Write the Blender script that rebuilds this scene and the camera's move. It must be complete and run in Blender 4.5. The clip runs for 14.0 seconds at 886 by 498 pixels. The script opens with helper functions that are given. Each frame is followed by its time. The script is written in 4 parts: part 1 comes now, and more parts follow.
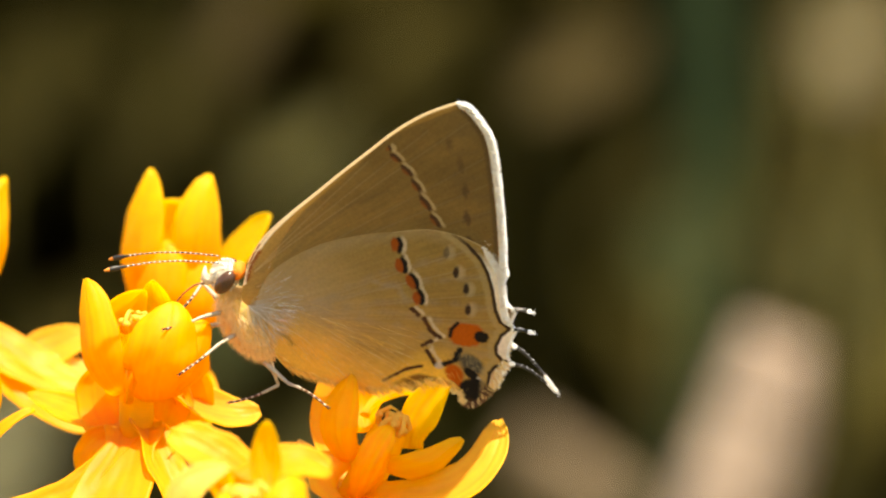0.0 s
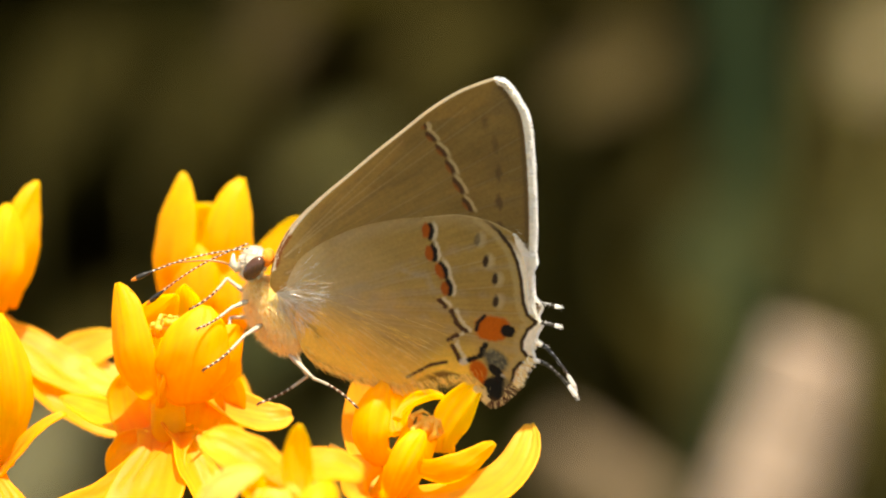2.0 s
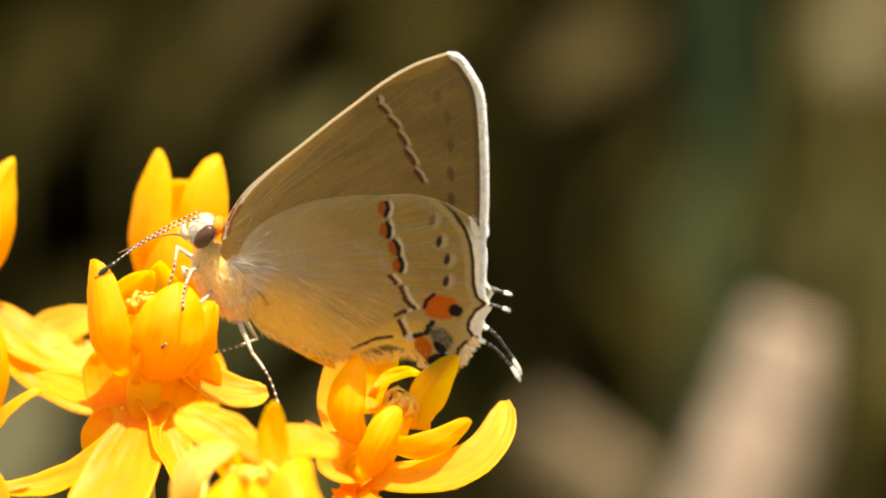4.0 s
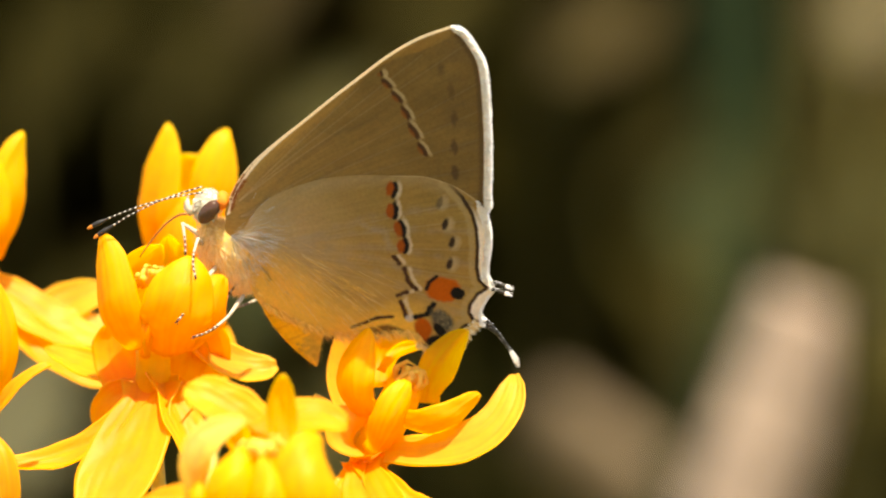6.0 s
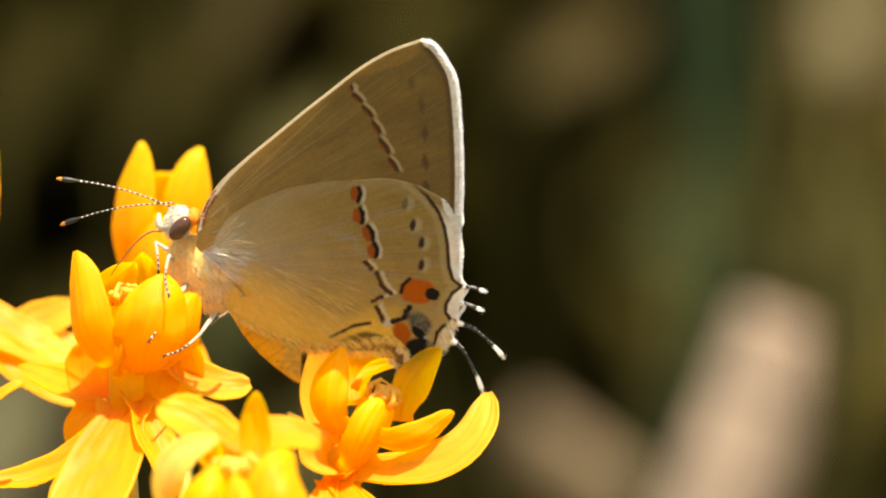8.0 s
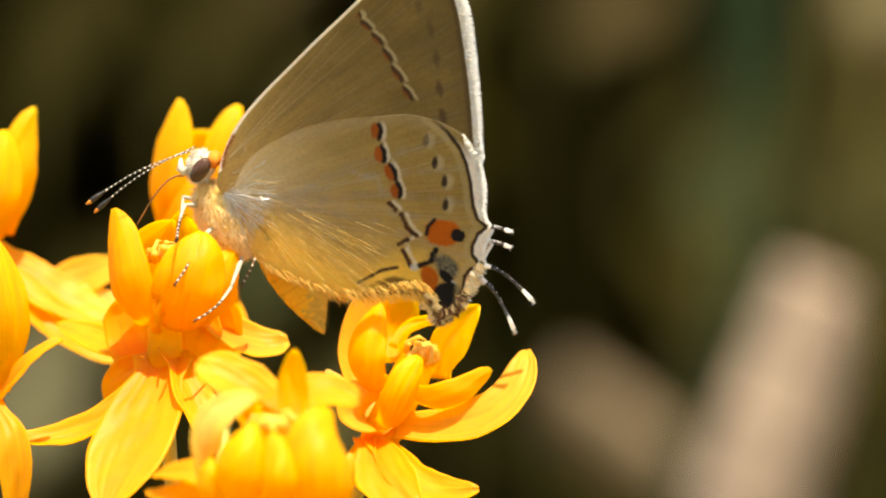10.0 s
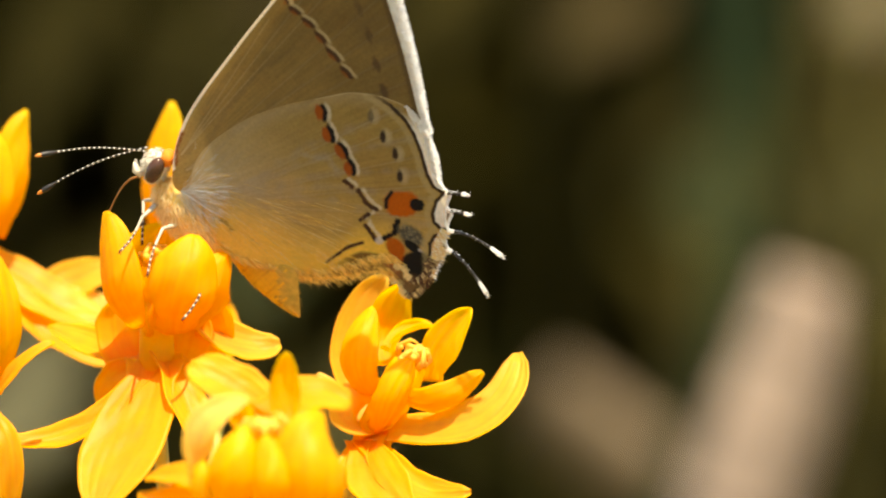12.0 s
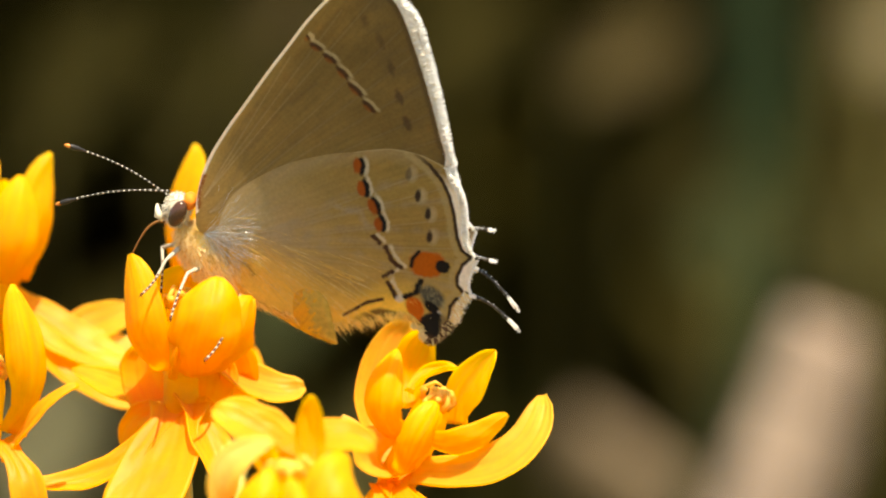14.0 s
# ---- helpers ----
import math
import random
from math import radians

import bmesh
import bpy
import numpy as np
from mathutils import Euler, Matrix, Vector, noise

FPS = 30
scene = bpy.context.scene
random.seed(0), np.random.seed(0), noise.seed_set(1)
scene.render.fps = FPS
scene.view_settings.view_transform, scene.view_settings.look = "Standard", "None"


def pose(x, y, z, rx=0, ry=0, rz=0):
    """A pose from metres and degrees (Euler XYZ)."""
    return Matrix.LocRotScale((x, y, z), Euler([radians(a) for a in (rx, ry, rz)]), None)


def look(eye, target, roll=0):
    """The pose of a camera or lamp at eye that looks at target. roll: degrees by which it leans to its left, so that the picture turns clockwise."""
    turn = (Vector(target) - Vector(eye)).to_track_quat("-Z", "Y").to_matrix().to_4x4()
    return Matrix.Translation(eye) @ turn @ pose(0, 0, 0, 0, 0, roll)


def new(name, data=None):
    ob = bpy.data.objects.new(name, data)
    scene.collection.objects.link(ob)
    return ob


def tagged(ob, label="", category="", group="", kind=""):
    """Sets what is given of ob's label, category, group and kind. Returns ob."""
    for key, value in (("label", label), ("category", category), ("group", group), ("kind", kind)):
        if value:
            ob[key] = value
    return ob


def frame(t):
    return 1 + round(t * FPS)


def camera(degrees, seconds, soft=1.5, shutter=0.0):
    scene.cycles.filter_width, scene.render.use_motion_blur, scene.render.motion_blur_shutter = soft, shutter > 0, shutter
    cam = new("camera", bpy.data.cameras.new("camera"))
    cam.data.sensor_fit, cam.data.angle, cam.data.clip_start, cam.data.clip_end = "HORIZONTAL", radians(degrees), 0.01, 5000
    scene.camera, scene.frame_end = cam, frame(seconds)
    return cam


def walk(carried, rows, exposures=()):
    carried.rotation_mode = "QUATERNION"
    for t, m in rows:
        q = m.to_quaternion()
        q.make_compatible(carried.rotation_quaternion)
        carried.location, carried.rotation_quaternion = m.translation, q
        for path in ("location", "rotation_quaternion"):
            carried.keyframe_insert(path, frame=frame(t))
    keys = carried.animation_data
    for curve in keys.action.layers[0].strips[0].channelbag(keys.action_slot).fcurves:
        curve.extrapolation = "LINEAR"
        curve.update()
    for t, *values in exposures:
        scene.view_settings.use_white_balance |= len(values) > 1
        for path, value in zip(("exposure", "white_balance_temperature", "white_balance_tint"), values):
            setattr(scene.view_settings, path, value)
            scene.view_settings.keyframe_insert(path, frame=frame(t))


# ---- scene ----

# Lengths below are in millimetres, taken from the focus point at height H (metres).
MM = 0.001
H = 0.60
REACH = 0.50        # camera to flower, metres
cam = camera(5.61, 14.0, soft=2.1)
cam.data.dof.use_dof = True
cam.data.dof.focus_distance = 0.499
cam.data.dof.aperture_fstop = cam.data.lens / 8.4


def at(x, y, z):
    """A place in the world, from millimetres."""
    return Vector((x * MM, y * MM, H + z * MM))


# aim of the hand-held camera at the flower's distance: seconds, mm to the right, mm up
AIM = [(0, 1.4, 3.83), (0.5, 1.93, 4.69), (1, 2.26, 3.86), (1.5, 1.94, 3.25), (2, -0.36, 4.05), (2.5, -0.31, 4.74),
       (3, 0.94, 3.54), (3.2, 0.92, 3.21), (5.3, 1.18, 2.4), (5.5, 0.69, 2.73), (6, 0.48, 1.31), (6.5, 1.91, 0.8),
       (7, 2.38, 1.44), (7.5, 2.13, 2.34), (8, 1.95, 2.31), (8.5, -0.02, -0.43), (8.7, 0.14, -0.28),
       (10.8, -0.3, 0.19), (11, 0.18, 0.36), (11.5, 1.57, 0.41), (12, 0.29, 0.11), (12.5, 0.0, 0.0), (13, 0.42, 0.23),
       (13.5, 0.29, 2.03), (14, -1.06, 2.46)]
# slow drift of the camera's own place
DRIFT = [(0.0, 0.0, 0.0), (2.5, 0.2, 0.0), (3.2, 0.3, -0.1), (6.5, 0.9, -0.75), (8.7, 1.0, -0.85), (11.5, 1.0, -0.9), (14.0, 0.4, -1.1)]


def glide(rows, t):
    """Straight-line reading of a table at t."""
    ts = [r[0] for r in rows]
    return [float(np.interp(t, ts, [r[k] for r in rows])) for k in range(1, len(rows[0]))]


def view(t, x, z):
    dx, dz = glide(DRIFT, t)
    return look(at(dx, -REACH / MM, dz), at(x, 0, z))


walk(cam, [(t, view(t, x, z)) for t, x, z in AIM], [(0.0, 1.63, 7900, 6), (8.5, 1.58, 7900, 6), (11.0, 1.50, 7900, 6), (14.0, 1.47, 7900, 6)])

# ---- daylight ----
SUN_EL, SUN_AZ = radians(71), radians(155)
to_sun = Vector((math.sin(SUN_AZ) * math.cos(SUN_EL), math.cos(SUN_AZ) * math.cos(SUN_EL), math.sin(SUN_EL)))
world = bpy.data.worlds.new("world")
scene.world = world
world.use_nodes = True
sky = world.node_tree.nodes.new("ShaderNodeTexSky")
sky.sky_type, sky.sun_disc, sky.sun_elevation, sky.sun_rotation = "NISHITA", False, SUN_EL, SUN_AZ
world.node_tree.links.new(sky.outputs[0], world.node_tree.nodes["Background"].inputs[0])
world.node_tree.nodes["Background"].inputs[1].default_value = 0.098
sun = new("sun", bpy.data.lights.new("sun", "SUN"))
sun.data.energy, sun.data.angle, sun.data.color = 4.0, radians(0.55), (1.0, 0.92, 0.78)
sun.matrix_world = look((0, 0, 3), Vector((0, 0, 3)) - to_sun)


# ---- materials ----
def material(name, rgb, rough=0.6, spec=0.3, through_light=0.0, glow_rgb=None, grain=0.25, scale=900.0, bump=0.2,
             pigment="", blotch=0.0, blotch_scale=150.0, metal=0.0, coat=0.0):
    """A surface with grain and blotches; through_light is the share of light that passes the thin sheet."""
    m = bpy.data.materials.new(name)
    m.use_nodes = True
    nt = m.node_tree
    n, ln = nt.nodes, nt.links
    p, out = n["Principled BSDF"], n["Material Output"]
    p.inputs["Roughness"].default_value = rough
    p.inputs["Specular IOR Level"].default_value = spec
    p.inputs["Metallic"].default_value = metal
    p.inputs["Coat Weight"].default_value = coat
    co = n.new("ShaderNodeTexCoord")
    fine = n.new("ShaderNodeTexNoise")
    fine.inputs["Scale"].default_value, fine.inputs["Detail"].default_value = scale, 4
    ln.new(co.outputs["Object"], fine.inputs["Vector"])
    broad = n.new("ShaderNodeTexNoise")
    broad.inputs["Scale"].default_value, broad.inputs["Detail"].default_value = blotch_scale, 2
    ln.new(co.outputs["Object"], broad.inputs["Vector"])
    if pigment:
        colour = n.new("ShaderNodeAttribute")
        colour.attribute_name = pigment
        start = colour.outputs["Color"]
    else:
        colour = n.new("ShaderNodeRGB")
        colour.outputs[0].default_value = (*rgb, 1)
        start = colour.outputs[0]
    for tex, amount in ((fine, grain), (broad, blotch)):
        ramp = n.new("ShaderNodeMapRange")
        ramp.inputs["From Min"].default_value, ramp.inputs["From Max"].default_value = 0.25, 0.75
        ramp.inputs["To Min"].default_value, ramp.inputs["To Max"].default_value = 1 - amount, 1 + amount
        ln.new(tex.outputs["Fac"], ramp.inputs["Value"])
        mul = n.new("ShaderNodeVectorMath")
        mul.operation = "SCALE"
        ln.new(start, mul.inputs[0])
        ln.new(ramp.outputs[0], mul.inputs["Scale"])
        start = mul.outputs[0]
    ln.new(start, p.inputs["Base Color"])
    bp = n.new("ShaderNodeBump")
    bp.inputs["Strength"].default_value, bp.inputs["Distance"].default_value = bump, 0.25 / scale
    ln.new(fine.outputs["Fac"], bp.inputs["Height"])
    ln.new(bp.outputs[0], p.inputs["Normal"])
    if through_light:
        tr = n.new("ShaderNodeBsdfTranslucent")
        if glow_rgb:
            tint = n.new("ShaderNodeMix")
            tint.data_type, tint.blend_type = "RGBA", "MULTIPLY"
            tint.inputs["Factor"].default_value = 1.0
            ln.new(start, tint.inputs["A"])
            tint.inputs["B"].default_value = (*glow_rgb, 1)
            ln.new(tint.outputs["Result"], tr.inputs["Color"])
        else:
            ln.new(start, tr.inputs["Color"])
        mix = n.new("ShaderNodeMixShader")
        mix.inputs[0].default_value = through_light
        ln.new(p.outputs[0], mix.inputs[1])
        ln.new(tr.outputs[0], mix.inputs[2])
        ln.new(mix.outputs[0], out.inputs["Surface"])
    return m


M_WING = material("wing_scales", (1, 1, 1), 0.75, 0.2, 0.42, (1.0, 0.77, 0.42), 0.10, 6000, 0.25, "pigment", 0.07, 420)
M_FRINGE = material("fringe_scales", (0.97, 0.96, 0.95), 0.7, 0.2, 0.8, None, 0.1, 4000, 0.1)
M_FUR = material("cream_fur", (0.93, 0.76, 0.44), 0.65, 0.3, 0.45, None, 0.2, 3000, 0.1)
M_GOLD = material("golden_hair", (0.80, 0.52, 0.13), 0.6, 0.3, 0.3, None, 0.25, 3000, 0.1)
M_SILK = material("silky_hair", (0.78, 0.61, 0.31), 0.55, 0.4, 0.3, None, 0.2, 3000, 0.1)
M_SILVER = material("silver_hair", (0.66, 0.67, 0.70), 0.28, 0.7, 0.1, None, 0.1, 3000, 0.1, metal=0.45)
M_BODY = material("body_scales", (0.85, 0.59, 0.18), 0.8, 0.2, 0.0, None, 0.25, 3500, 0.5, blotch=0.15, blotch_scale=700)
M_ABDOMEN = material("abdomen_scales", (0.95, 0.66, 0.090), 0.75, 0.25, 0.74, None, 0.12, 3500, 0.5, blotch=0.06, blotch_scale=800)
M_SEAM = material("abdomen_seam", (0.84, 0.54, 0.070), 0.75, 0.25, 0.6, None, 0.2, 3500, 0.4)
M_ABTIP = material("abdomen_tip", (0.70, 0.48, 0.095), 0.75, 0.25, 0.5, None, 0.2, 3500, 0.5, blotch=0.15, blotch_scale=900)
M_HEAD = material("head_scales", (0.66, 0.59, 0.47), 0.7, 0.25, 0.0, None, 0.15, 4000, 0.4)
M_COLLAR = material("orange_scales", (0.75, 0.20, 0.02), 0.7, 0.2, 0.0, None, 0.2, 4000, 0.4)
M_EYE = material("eye", (0.075, 0.034, 0.020), 0.16, 0.35, 0.0, None, 0.25, 9000, 0.25)
M_BLACK = material("black_chitin", (0.02, 0.017, 0.015), 0.45, 0.4, 0.0, None, 0.2, 5000, 0.2)
M_WHITE = material("white_scales", (0.66, 0.61, 0.52), 0.6, 0.3, 0.0, None, 0.1, 5000, 0.2)
M_TIP = material("orange_tip", (0.70, 0.24, 0.03), 0.5, 0.4, 0.0, None, 0.15, 5000, 0.2)
M_LEG = material("leg_scales", (0.44, 0.38, 0.30), 0.6, 0.3, 0.0, None, 0.2, 5000, 0.3)
M_LEGDARK = material("leg_bands", (0.085, 0.032, 0.012), 0.6, 0.3, 0.0, None, 0.2, 5000, 0.2)
M_TONGUE = material("tongue", (0.30, 0.13, 0.03), 0.35, 0.5, 0.0, None, 0.15, 4000, 0.2)
M_HOOD = material("hood", (0.97, 0.560, 0.030), 0.45, 0.25, 0.76, (1.06, 1.28, 1.5), 0.07, 1500, 0.15, blotch=0.10, blotch_scale=260)
M_PETALSKIN = material("veined_petal", (1, 1, 1), 0.45, 0.3, 0.70, (1.06, 1.25, 1.5), 0.05, 1500, 0.2, "pigment", 0.06, 260)
M_HOODSKIN = material("veined_hood", (1, 1, 1), 0.45, 0.25, 0.76, (1.06, 1.28, 1.5), 0.05, 1500, 0.2, "pigment", 0.06, 260)
PETAL_TONE, HOOD_TONE = (0.96, 0.495, 0.032), (0.97, 0.560, 0.030)
M_STIGMA = material("stigma", (0.95, 0.62, 0.10), 0.5, 0.35, 0.5, None, 0.1, 2500, 0.3)
M_STEM = material("green_stem", (0.20, 0.26, 0.05), 0.5, 0.35, 0.0, None, 0.2, 900, 0.3, blotch=0.2)
M_PEDICEL = material("pedicel", (0.42, 0.36, 0.06), 0.5, 0.35, 0.15, None, 0.15, 1500, 0.2)


# ---- building helpers ----
def part(name, bm, mats, parent=None, label="", place=(0, 0, 0), smooth=True):
    """Links a bmesh in millimetres as ONE mesh object."""
    me = bpy.data.meshes.new(name)
    bmesh.ops.scale(bm, vec=(MM, MM, MM), verts=bm.verts)
    bm.to_mesh(me)
    bm.free()
    for m in (mats if isinstance(mats, (list, tuple)) else [mats]):
        me.materials.append(m)
    if smooth:
        me.polygons.foreach_set("use_smooth", [True] * len(me.polygons))
    ob = new(name, me)
    ob.location = Vector(place) * MM
    if parent:
        ob.parent = parent
    if label:
        ob["label"] = label
    return ob


def bezier(p, s):
    """A point on the curve through three or four guiding points."""
    p = [Vector(q) for q in p]
    while len(p) > 1:
        p = [a.lerp(b, s) for a, b in zip(p, p[1:])]
    return p[0]


def loft(bm, rings, mats=None, cap=True):
    """Skins closed rings of equal count; mats gives a material slot for each gap."""
    rows = [[bm.verts.new(v) for v in r] for r in rings]
    k = len(rows[0])
    for i, (a, b) in enumerate(zip(rows, rows[1:])):
        for j in range(k):
            f = bm.faces.new((a[j], a[(j + 1) % k], b[(j + 1) % k], b[j]))
            if mats:
                f.material_index = mats[i]
    if cap:
        f0, f1 = bm.faces.new(rows[0][::-1]), bm.faces.new(rows[-1])
        if mats:
            f0.material_index, f1.material_index = mats[0], mats[-1]


def tube(bm, path, radii, mats=None, sides=8):
    """A round tube along path with a radius at each point."""
    path = [Vector(p) for p in path]
    rings, side = [], None
    for i, p in enumerate(path):
        t = (path[min(i + 1, len(path) - 1)] - path[max(i - 1, 0)]).normalized()
        if side is None:
            side = t.orthogonal().normalized()
        side = (side - t * side.dot(t)).normalized()
        up = t.cross(side)
        rings.append([p + (side * math.cos(a) + up * math.sin(a)) * radii[i]
                      for a in (2 * math.pi * j / sides for j in range(sides))])
    loft(bm, rings, mats)


def blob(bm, centre, radii, turn=0.0, lumps=0.04, seed=0.0, u=24, v=16, slot=0):
    """An uneven ellipsoid, turned about the y axis by degrees."""
    rot = Matrix.Rotation(radians(turn), 3, "Y")
    out = bmesh.ops.create_uvsphere(bm, u_segments=u, v_segments=v, radius=1)
    for w in out["verts"]:
        k = 1 + lumps * noise.noise(w.co * 3 + Vector((seed, 0, 0)))
        w.co = rot @ Vector((w.co.x * radii[0] * k, w.co.y * radii[1] * k, w.co.z * radii[2] * k)) + Vector(centre)
        for f in w.link_faces:
            f.material_index = slot


def hair(bm, root, way, length, width, side, sag=0.15, slot=0):
    """One tapering hair of two short blades."""
    root, way, side = Vector(root), Vector(way).normalized(), Vector(side)
    mid = root + way * length * 0.55
    tip = root + way * length + Vector((0, 0, -sag * length))
    w = side.normalized() * width
    a, b = bm.verts.new(root - w), bm.verts.new(root + w)
    c, d = bm.verts.new(mid - w * 0.8), bm.verts.new(mid + w * 0.8)
    e = bm.verts.new(tip)
    bm.faces.new((a, b, d, c)).material_index = slot
    bm.faces.new((c, d, e)).material_index = slot


def rounded(points, per=26):
    """A smooth closed outline through a few points."""
    p = [np.array(q, float) for q in points]
    n, out = len(p), []
    for i in range(n):
        a, b, c, d = p[i - 1], p[i], p[(i + 1) % n], p[(i + 2) % n]
        for s in np.arange(per) / per:
            out.append(0.5 * (2 * b + (c - a) * s + (2 * a - 5 * b + 4 * c - d) * s * s + (3 * b - a - 3 * c + d) * s ** 3))
    return np.array(out)


# ---- ground ----
def make_ground():
    bm = bmesh.new()
    size, cells = 60.0, 90
    grid = [[bm.verts.new(((i / cells - 0.5) * size * 1000, (j / cells - 0.3) * size * 1000,
                           25 * noise.noise(Vector((i * 0.9, j * 0.9, 0))))) for i in range(cells + 1)] for j in range(cells + 1)]
    for j in range(cells):
        for i in range(cells):
            bm.faces.new((grid[j][i], grid[j][i + 1], grid[j + 1][i + 1], grid[j + 1][i]))
    # tan chosen so the unseen ground throws warm fill light
    m = material("dry_litter", (0.15, 0.128, 0.062), 0.95, 0.1, 0.0, None, 0.4, 40, 0.6, blotch=0.3, blotch_scale=3)
    tagged(part("ground", bm, m), "unseen dry tan soil with straw litter, coloured to bounce warm light", "ground", kind="structure")


make_ground()


# ---- plants behind ----
def leaf_faces(verts, faces, root, way, length, width, up, fold=0.15, steps=4):
    """Adds one folded leaf blade to the lists."""
    way, up = way.normalized(), up.normalized()
    side = way.cross(up).normalized()
    up = side.cross(way)
    base = len(verts)
    for i in range(steps + 1):
        s = i / steps
        w = width * 0.5 * math.sin(math.pi * (0.08 + 0.90 * s) ** 0.9)
        c = root + way * length * s - up * length * 0.25 * s * s
        verts += [c - side * w + up * w * fold, c, c + side * w + up * w * fold]
    for i in range(steps):
        a = base + 3 * i
        faces += [(a, a + 1, a + 4, a + 3), (a + 1, a + 2, a + 5, a + 4)]


def make_hedge():
    """Shrub far behind, its leaves one mass, shade partly put into their colour."""
    rng = random.Random(4)
    verts, faces = [], []
    while len(faces) < 36000 * 8:
        x, y, z = rng.uniform(-1.3, 1.3), rng.uniform(1.7, 2.7), rng.uniform(0.02, 1.9)
        if y < 1.95 + 0.35 * noise.noise(Vector((x * 4, 5, z * 4))):
            continue
        root = Vector((x, y, z))
        way = Vector((rng.uniform(-1, 1), rng.uniform(-1.2, 0.6), rng.uniform(-0.8, 0.7)))
        up = Vector((rng.uniform(-0.5, 0.5), rng.uniform(-0.8, 0.2), 1))
        leaf_faces(verts, faces, root, way, rng.uniform(0.05, 0.11), rng.uniform(0.022, 0.042), up)
    for _ in range(8000):
        root = Vector((rng.uniform(-0.6, 0.6), rng.uniform(2.4, 3.0), rng.uniform(0.25, 1.0)))
        way = Vector((rng.uniform(-1, 1), rng.uniform(-0.6, 0.6), rng.uniform(-0.8, 0.7)))
        leaf_faces(verts, faces, root, way, rng.uniform(0.06, 0.11), rng.uniform(0.03, 0.05), Vector((rng.uniform(-0.5, 0.5), -1, 0.6)))
    me = bpy.data.meshes.new("hedge")
    me.from_pydata([tuple(v) for v in verts], [], faces)
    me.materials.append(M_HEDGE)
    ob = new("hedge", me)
    tagged(ob, "dense olive shrub, shade partly put into its dark colour", "shrub", kind="stuff")


# leaf colour kept dark to stand in for shade
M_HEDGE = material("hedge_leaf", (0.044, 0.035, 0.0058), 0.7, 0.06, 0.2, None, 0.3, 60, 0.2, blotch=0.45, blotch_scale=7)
M_STRAW = material("dry_straw", (0.41, 0.305, 0.235), 0.8, 0.15, 0.25, None, 0.25, 300, 0.4, blotch=0.18, blotch_scale=60)
M_BROWN = material("brown_stalk", (0.130, 0.094, 0.056), 0.8, 0.15, 0.1, None, 0.25, 300, 0.4, blotch=0.2, blotch_scale=60)
# sun and half shade on the leaves put into these colours
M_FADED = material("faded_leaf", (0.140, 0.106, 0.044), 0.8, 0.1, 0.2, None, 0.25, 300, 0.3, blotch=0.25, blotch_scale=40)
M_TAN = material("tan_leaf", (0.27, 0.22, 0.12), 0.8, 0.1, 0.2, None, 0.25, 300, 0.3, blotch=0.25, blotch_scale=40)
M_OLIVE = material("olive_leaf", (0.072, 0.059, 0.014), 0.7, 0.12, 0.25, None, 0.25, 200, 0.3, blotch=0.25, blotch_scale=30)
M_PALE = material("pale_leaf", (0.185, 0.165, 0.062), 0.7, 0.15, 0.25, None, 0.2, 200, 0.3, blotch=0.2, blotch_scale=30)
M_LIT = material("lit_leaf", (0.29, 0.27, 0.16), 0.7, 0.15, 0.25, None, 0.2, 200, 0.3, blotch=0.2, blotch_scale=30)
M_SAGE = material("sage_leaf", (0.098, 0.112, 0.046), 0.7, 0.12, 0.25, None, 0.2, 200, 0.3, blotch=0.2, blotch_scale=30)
# dark green that already holds the stem's shade
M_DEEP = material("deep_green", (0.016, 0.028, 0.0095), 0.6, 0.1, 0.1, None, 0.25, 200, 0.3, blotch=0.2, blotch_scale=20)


def behind(px, py, depth):
    """A place seen at that spot of the opening view, that many metres behind the flower (mm)."""
    x, z = (px - 739.2) / 32.0, (563.6 - py) / 32.0
    k = (REACH + depth) / REACH
    return Vector((x * k, depth * 1000, z * k))


def make_stalk(name, points, depth, radii, mat, label, category="stalk"):
    """A thick upright stalk with nodes, standing on the ground."""
    pts = [behind(x, y, depth) for x, y in points]
    foot = Vector((pts[0].x * 1.02 - 20, pts[0].y + 30, -H * 1000 - 20))
    path, rad = [], []
    for i in range(8):
        path.append(foot.lerp(pts[0], i / 8))
        rad.append(radii[0] * (1.1 - 0.1 * i / 8))
    for i in range(17):
        s = i / 16
        path.append(bezier(pts, s))
        r = float(np.interp(s, np.linspace(0, 1, len(radii)), radii))
        rad.append(r * (1.03 if i % 5 == 2 else 1.0))
    bm = bmesh.new()
    tube(bm, path, rad, sides=14)
    ob = part(name, bm, mat, place=(0, 0, H * 1000))
    for i in range(4, len(path) - 2, 5):
        bm = bmesh.new()
        a, b = path[i].lerp(path[i + 1], 0.35), path[i].lerp(path[i + 1], 0.65)
        mid = a.lerp(b, 0.5)
        tube(bm, [mid.lerp(a, 6 / (a - mid).length * k) if (a - mid).length > 6 else mid.lerp(a, k) for k in (1, 0.4, -0.4, -1)],
             [rad[i] * k for k in (0.9, 1.05, 1.05, 0.9)], sides=14)
        part("node", bm, mat, ob, "swollen joint of the stalk")
    return tagged(ob, label, category)


